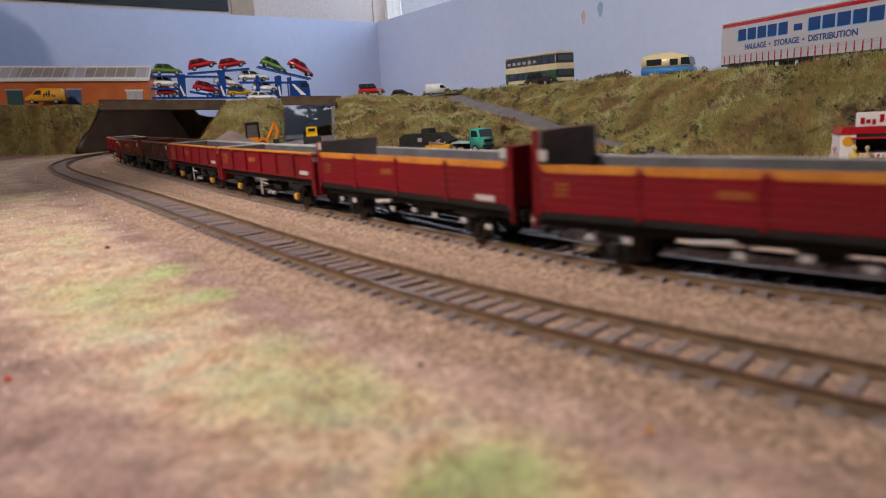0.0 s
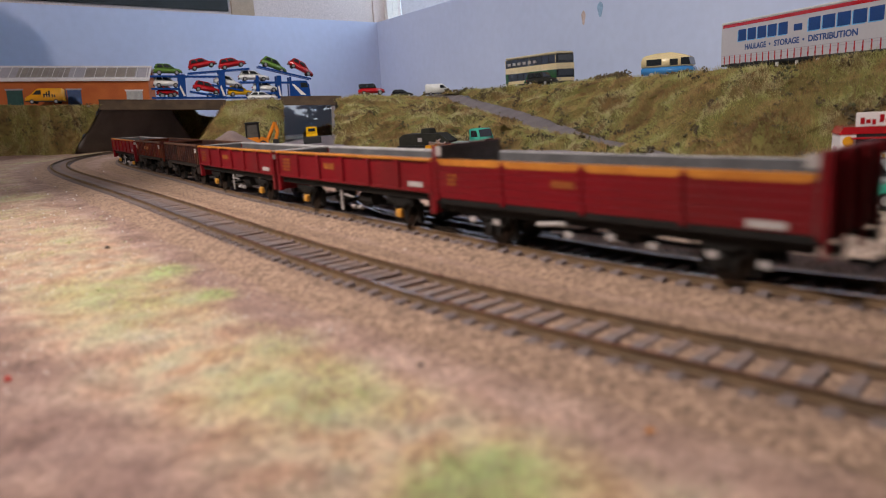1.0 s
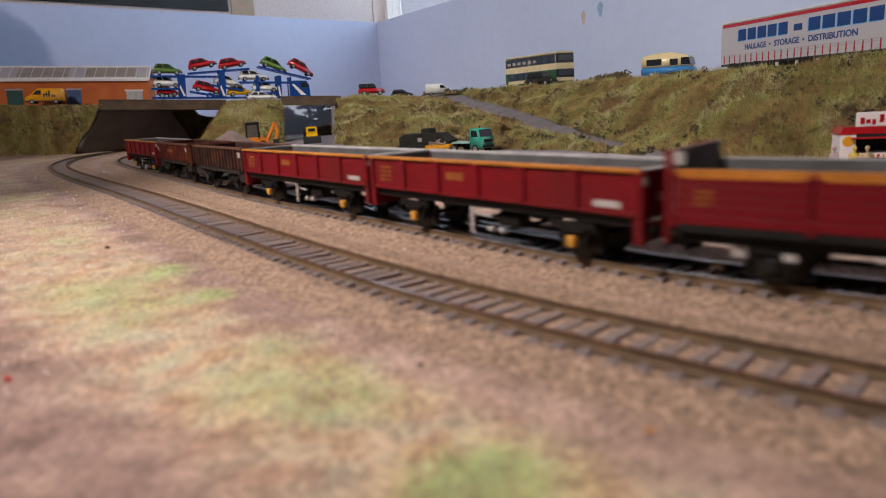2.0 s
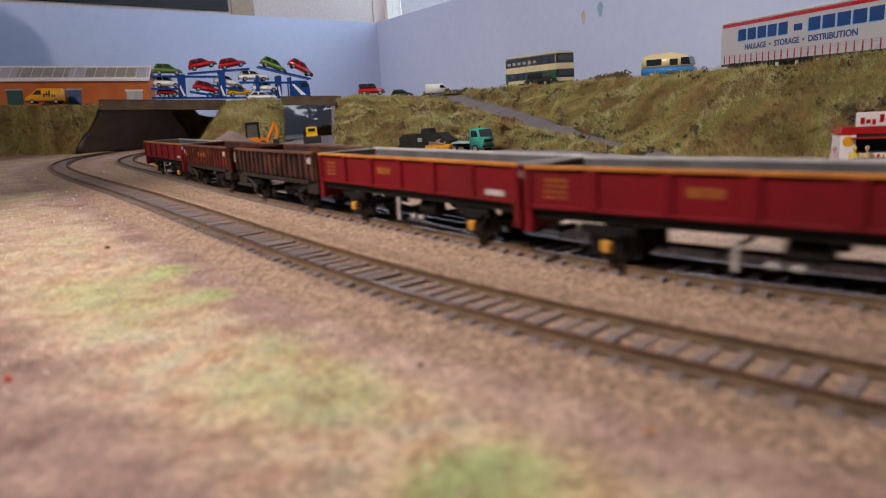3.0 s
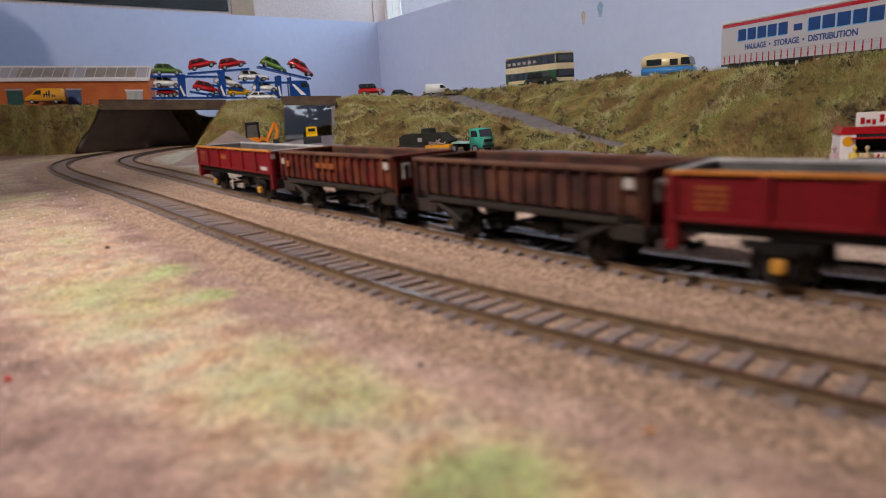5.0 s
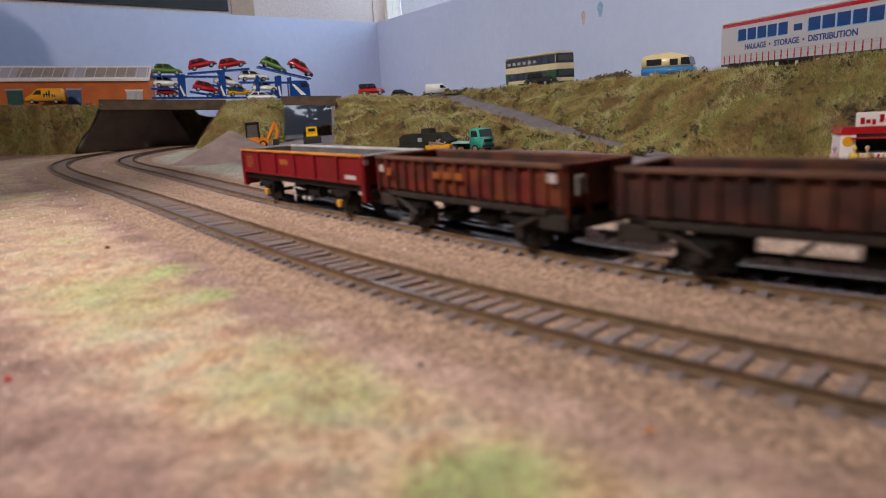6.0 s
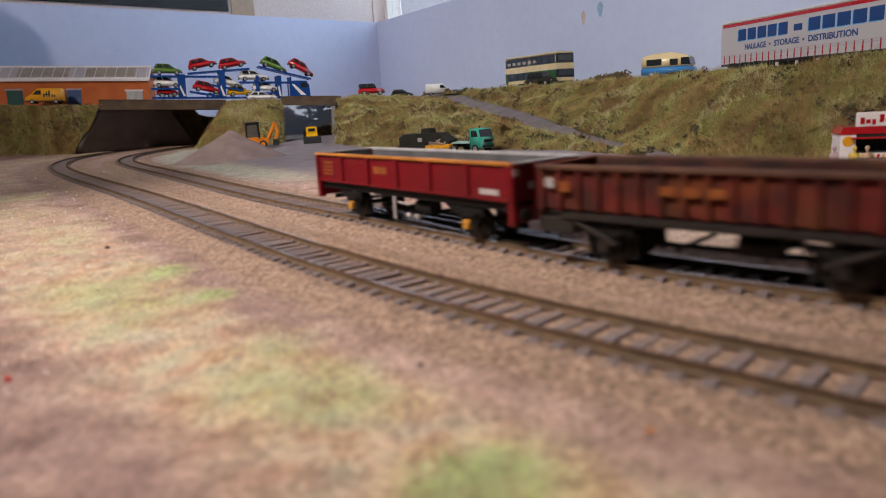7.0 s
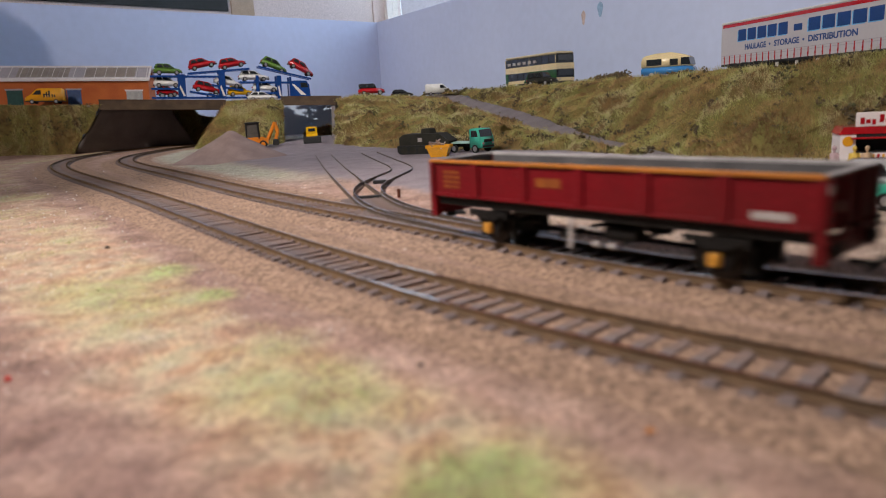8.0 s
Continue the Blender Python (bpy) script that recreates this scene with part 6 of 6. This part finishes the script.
def panel_wagon(name, label):
    """Red open box wagon with five raised side posts; x runs towards the train's front."""
    w = thing(name, label, "wagon", group="wagons of the train")
    half, hw, z0, z1 = 70.5, 16.5, 20.0, 33.0
    for side in (-1, 1):
        bm = bmesh.new()
        box(bm, -half, half, side * (hw - 1.4), side * (hw - 0.5), z0, z1)
        box(bm, -half, half, side * (hw - 0.6), side * (hw + 0.1), z0, z0 + 1.1, 0.1)
        body = part("side_wall", bm, M_RED, w, "maroon red panelled side")
        for k in range(7):
            x = -half + 1.1 + k * (2 * half - 2.2) / 6
            bm = bmesh.new()
            wdt = 1.0 if k in (0, 6) else 1.8
            box(bm, x - wdt, x + wdt, side * (hw - 0.6), side * (hw + 0.55), z0 + 0.2, z1 - 0.6, 0.25)
            part("side_post", bm, M_RED, body)
        bm = bmesh.new()
        box(bm, -half - 0.2, half + 0.2, side * (hw - 1.6), side * (hw + 0.5), z1 - 0.5, z1 + 0.6, 0.15)
        part("top_rail", bm, M_ORANGE if side < 0 else M_WORNRAIL, w, "yellow-orange top rail" if side < 0 else "worn grey top rail")
        bm = bmesh.new()
        box(bm, -half + 1.5, half - 1.5, side * (hw - 1.9), side * (hw - 1.45), z0, z1 - 0.4)
        part("inner_lining", bm, M_GREYIN, w, "grey inside lining")
        bars_of(w, "lettering", M_MARK, -half + 6.5, -half + 15.5, side * (hw - 0.5), [(28.6, 29.6, 3), (26.8, 27.8, 3), (25.0, 26.0, 3), (23.4, 24.2, 2)], "yellow lettering bars")
        plate(w, "emblem", M_MARK, -half + 53, -half + 63, side * (hw - 0.5), 26.0, 28.8, "yellow painted emblem")
        plate(w, "data_panel", M_LABEL, half - 17, half - 7, side * (hw - 0.5), 22.0, 24.0, "pale data panel")
    for end in (-1, 1):
        bm = bmesh.new()
        box(bm, end * (half - 1.3), end * half, -hw + 0.6, hw - 0.6, z0, z1)
        wall = part("end_wall", bm, M_RED, w, "red end with corner posts")
        for y, hwid, zb in ((-hw + 1.2, 1.3, 12.0), (hw - 1.2, 1.3, 12.0), (-5.5, 0.9, 16.0), (5.5, 0.9, 16.0)):
            bm = bmesh.new()
            box(bm, end * (half - (2.2 if hwid > 1 else 0.0)), end * (half + 0.9), y - hwid, y + hwid, zb, z1 - 0.4, 0.25)
            part("end_post", bm, M_RED, wall)
        bm = bmesh.new()
        box(bm, end * (half - 1.2), end * (half + 0.3), -hw + 2.4, hw - 2.4, 12.6, 18.5, 0.2)
        part("headstock", bm, M_RED, w)
        bm = bmesh.new()
        box(bm, end * (half - 1.6), end * (half + 0.5), -hw + 0.6, hw - 0.6, z1 - 0.3, z1 + 0.5, 0.15)
        part("end_rail", bm, M_WORNRAIL, w, "worn grey end rail")
        bm = bmesh.new()
        box(bm, end * (half + 0.9), end * (half + 1.2), -hw + 0.3, -hw + 2.6, 29.0, 31.4)
        box(bm, end * (half + 0.3), end * (half + 0.6), -9.0, -6.0, 24.0, 26.6)
        part("end_plate", bm, M_LABEL, w)
        bm = bmesh.new()
        box(bm, end * (half - 1.9), end * (half - 1.5), -hw + 1.9, hw - 1.9, z0, z1 - 0.4)
        part("end_lining", bm, M_GREYIN, w)
    bm = bmesh.new()
    box(bm, -half + 1, half - 1, -hw + 1, hw - 1, z0 - 0.4, z0 + 0.8)
    part("floor_plate", bm, M_GREYIN, w)
    buffers_and_hook(w, half)
    bm = bmesh.new()
    box(bm, -5.6, -4.1, -14.9, -14.4, 7.0, 16.5)
    rod(bm, (-2, -14.6, 14.5), (6, -14.6, 13.8), 0.45, 8)
    part("brake_lever", bm, M_LABEL, w, "white brake lever and plate")
    bm = bmesh.new()
    for x in (3, 9):
        rod(bm, (x, -13.5, 9.2), (x + 2.6, -13.5, 9.2), 1.0, 10)
    part("valve", bm, M_LABEL, w, "pale grey brake cylinder")
    return w, running_gear(w, 43.0, half, M_AXLEBOX), half, 43.0


def plank_wagon(name, label, ze=40.0):
    """Long red open wagon with four dropside doors and high ends."""
    w = thing(name, label, "wagon", group="wagons of the train")
    half, hw, z0, z1 = 69.0, 17.0, 19.3, 33.9
    for side in (-1, 1):
        for k in range(4):
            x0, x1 = -half + 1.5 + k * (2 * half - 3) / 4, -half + 1.5 + (k + 1) * (2 * half - 3) / 4
            bm = bmesh.new()
            n = 5
            box(bm, x0 + 0.2, x1 - 0.2, side * (hw - 1.3), side * (hw - 0.3), z0, z1 - 1.8)
            door = part("side_door", bm, M_RED, w, "maroon planked dropside door")
            for j in range(n):
                a, b = z0 + (z1 - z0 - 1.8) * j / n, z0 + (z1 - z0 - 1.8) * (j + 1) / n
                bm = bmesh.new()
                box(bm, x0 + 0.3, x1 - 0.3, side * (hw - 0.4), side * hw, a + 0.06, b - 0.06, 0.12)
                part("plank", bm, M_RED, door)
            bm = bmesh.new()
            slab(bm, [(x0 + 0.3, z1), (x0 + 0.3, z1 - 1.0), (x0 + 2.5, z1 - 2.3), (x1 - 2.5, z1 - 2.3), (x1 - 0.3, z1 - 1.0), (x1 - 0.3, z1)], side * (hw - 1.3), side * (hw + 0.12))
            part("top_edge", bm, M_ORANGE if side < 0 else M_WORNRAIL, door, "yellow top edge" if side < 0 else "worn grey top edge")
            bm = bmesh.new()
            box(bm, x0 - 0.9, x0 + 0.9, side * (hw - 0.2), side * (hw + 0.6), z0 - 1.0, z0 + 3.0, 0.2)
            box(bm, x0 - 0.8, x0 + 0.8, side * (hw - 1.2), side * (hw + 0.35), z1 - 2.6, z1 - 0.5, 0.2)
            part("hinge", bm, M_RED, w)
        bm = bmesh.new()
        box(bm, -half + 1.5, half - 1.5, side * (hw - 1.75), side * (hw - 1.32), z0, z1 - 0.4)
        part("inner_lining", bm, M_GREYIN, w, "grey inside lining")
        bm = bmesh.new()
        box(bm, -half, half, side * (hw - 1.6), side * (hw - 0.2), z0 - 2.2, z0, 0.2)
        part("sole_plate", bm, M_FRAME, w)
        bars_of(w, "lettering", M_MARK, -half + 7, -half + 12, side * hw, [(27.6, 28.6, 3), (26.0, 27.0, 3), (24.4, 25.4, 3)], "yellow lettering bars")
        plate(w, "emblem", M_MARK, -half + 57, -half + 66, side * hw, 26.2, 28.4, "yellow painted emblem")
        plate(w, "data_panel", M_LABEL, half - 18, half - 8, side * hw, 20.0, 22.0, "pale data panel")
        for x in (-52, -40, -8, 8, 22, 40, 54):
            bm = bmesh.new()
            box(bm, x, x + 3, side * 15.4, side * 15.8, 9.5 + (x % 3), 11.4 + (x % 3))
            part("brake_bracket", bm, M_LABEL, w, "pale painted brake bracket")
        bm = bmesh.new()
        rod(bm, (-20, side * 15.0, 13.5), (-8, side * 15.0, 14.6), 0.8, 8)
        part("brake_lever", bm, M_LABEL, w, "pale painted brake lever")
    for end in (-1, 1):
        bm = bmesh.new()
        box(bm, end * (half - 1.3), end * half, -hw, hw, z0 - 1, ze, 0.15)
        wall = part("end_wall", bm, M_RED, w, "high red end with stanchions")
        for y in (-hw + 1.0, -6, 6, hw - 1.0):
            bm = bmesh.new()
            box(bm, end * half, end * (half + 1.2), y - 1.0, y + 1.0, 13.5, ze - 0.2, 0.2)
            part("stanchion", bm, M_RED, wall)
        bm = bmesh.new()
        box(bm, end * (half - 1.8), end * (half - 1.35), -hw + 0.6, hw - 0.6, z0, ze - 0.1)
        part("end_lining", bm, M_BRIGHTIN, w, "grey inside of the end")
        bm = bmesh.new()
        box(bm, end * (half - 1.4), end * (half - 4.4), -hw - 0.2, -hw - 0.02, z1 + 1.2, z1 + 4.6)
        part("end_plate", bm, M_LABEL, w, "pale number plate")
    bm = bmesh.new()
    box(bm, -half + 1, half - 1, -hw + 1, hw - 1, z0 - 0.6, z0 + 0.6)
    part("floor_plate", bm, M_GREYIN, w)
    buffers_and_hook(w, half)
    return w, running_gear(w, 43.0, half, M_FRAME, 17.0), half, 43.0


def ribbed_wagon(name, label, paint, marks):
    """Weathered open box wagon with many side ribs on a heavy frame."""
    w = thing(name, label, "wagon", group="wagons of the train")
    half, hw, z0, z1 = 54.0, 16.5, 20.5, 33.4
    for side in (-1, 1):
        bm = bmesh.new()
        box(bm, -half, half, side * (hw - 1.6), side * (hw - 0.9), z0, z1)
        body = part("side_wall", bm, paint, w, "rust-stained ribbed side")
        for k in range(17):
            x = -half + 1.2 + k * (2 * half - 2.4) / 16
            bm = bmesh.new()
            box(bm, x - 0.75, x + 0.75, side * (hw - 1.0), side * (hw + 0.5), z0 - 0.6, z1 - 0.8, 0.25)
            part("rib", bm, paint, body)
        bm = bmesh.new()
        box(bm, -half - 0.2, half + 0.2, side * (hw - 1.9), side * (hw + 0.7), z1 - 0.9, z1 + 0.5, 0.2)
        part("top_rail", bm, M_SCUFF, w, "scuffed rusty top rail")
        bm = bmesh.new()
        box(bm, -half + 1.5, half - 1.5, side * (hw - 2.0), side * (hw - 1.65), z0, z1 - 0.5)
        part("inner_lining", bm, M_RUSTDARK, w)
        bm = bmesh.new()
        box(bm, -half + 8, half - 8, side * (hw - 1.8), side * (hw - 0.2), z0 - 3.2, z0 - 1.2, 0.2)
        part("frame_rail", bm, M_GRIME, w)
        for s2 in (-1, 1):
            bm = bmesh.new()
            rod(bm, (s2 * (half - 6), side * 14.8, z0 - 1), (s2 * (half - 26), side * 14.8, 10.5), 0.9, 8)
            part("brace", bm, M_GRIME, w)
        plate(w, "number_panel", M_LABEL, half - 6, half - 2.5, side * (hw + 0.5), 28.0, 31.0, "pale panel")
        if marks:
            for k in range(3):
                plate(w, "emblem", M_MARK, -13 + k * 6.8, -8.8 + k * 6.8, side * (hw + 0.5), 26.2, 28.8, "faded yellow letter block")
            plate(w, "emblem", M_MARK, -half + 8, -half + 11.5, side * (hw + 0.5), 25.8, 29.0, "faded yellow letter block")
            plate(w, "number_panel", M_LABEL, -half + 3, -half + 6, side * (hw + 0.5), 27.0, 30.0, "pale panel")
    for end in (-1, 1):
        bm = bmesh.new()
        box(bm, end * (half - 1.3), end * half, -hw + 0.8, hw - 0.8, z0, z1)
        box(bm, end * (half - 1.9), end * (half + 0.9), -hw, hw, z1 - 0.8, z1 + 0.45, 0.2)
        wall = part("end_wall", bm, paint, w, "rust-stained end")
        for y in (-hw + 1.6, -5.5, 5.5, hw - 1.6):
            bm = bmesh.new()
            box(bm, end * half, end * (half + 0.9), y - 0.9, y + 0.9, 17.0, z1 - 0.5, 0.2)
            part("end_post", bm, paint, wall)
        bm = bmesh.new()
        box(bm, end * (half - 12), end * (half + 0.2), -15.5, 15.5, 12.6, 17.6, 0.3)
        part("headstock", bm, M_GRIME, w)
        bm = bmesh.new()
        for y in (-12.0, -8.6):
            rod(bm, (end * (half + 1.6), y, 24), (end * (half + 1.6), y, 30), 0.4, 6)
        rod(bm, (end * (half + 1.6), -12, 30), (end * (half + 1.6), -8.6, 30), 0.4, 6)
        part("grab_rail", bm, M_LABEL, w)
    bm = bmesh.new()
    box(bm, -half + 1, half - 1, -hw + 1.5, hw - 1.5, z0 - 0.6, z0 + 0.6)
    part("floor_plate", bm, M_RUSTDARK, w)
    buffers_and_hook(w, half)
    return w, running_gear(w, 32.0, half, M_GRIME), half, 32.0


# wagons from the train's rear to its front: name, maker, label, where its rear stands on the line at the end
TRAIN = []
SPEED = 97.0


def build_train():
    makes = [("open_wagon", panel_wagon, 1443.5, "maroon open box wagon with yellow top rail"),
             ("ribbed_wagon", lambda n, l: ribbed_wagon(n, l, M_RUST, True), 1290.0, "rust-stained red ribbed wagon with faded yellow letters"),
             ("ribbed_wagon", lambda n, l: ribbed_wagon(n, l, M_RUSTDARK, False), 1164.5, "dark weathered brown ribbed open wagon"),
             ("open_wagon", panel_wagon, 1052.5, "maroon open box wagon with yellow top rail"),
             ("open_wagon", panel_wagon, 907.0, "maroon open box wagon with yellow top rail"),
             ("dropside_wagon", lambda n, l: plank_wagon(n, l, 39.0), 761.5, "maroon planked dropside wagon with high ends"),
             ("dropside_wagon", lambda n, l: plank_wagon(n, l, 44.5), 611.5, "maroon planked dropside wagon with extra high ends")]
    for name, maker, rear, label in makes:
        w, wheels, half, wb = maker(name, label)
        TRAIN.append((w, wheels, rear - half, wb))


build_train()


# ---- what moves ----
def motions():
    steps = 120
    for w, wheels, mid, wb in TRAIN:
        rows = []
        for k in range(steps + 1):
            t = 8.0 * k / steps
            s = mid + SPEED * (8.0 - t)
            a, _ = FAR_LINE.at(s + wb)
            b, _ = FAR_LINE.at(s - wb)
            c = (a + b) / 2
            d = b - a
            rows.append((t, at(c[0], c[1], 0.0, math.degrees(math.atan2(d[1], d[0])))))
        walk(w, rows)
        for ax, x in zip(wheels, (-wb, wb)):
            walk(ax, [(8.0 * k / steps, pose(x * MM, 0, 9.8 * MM, 0, math.degrees(SPEED * 8.0 * k / steps / 6.3) % 360.0, 0)) for k in range(steps + 1)])


motions()
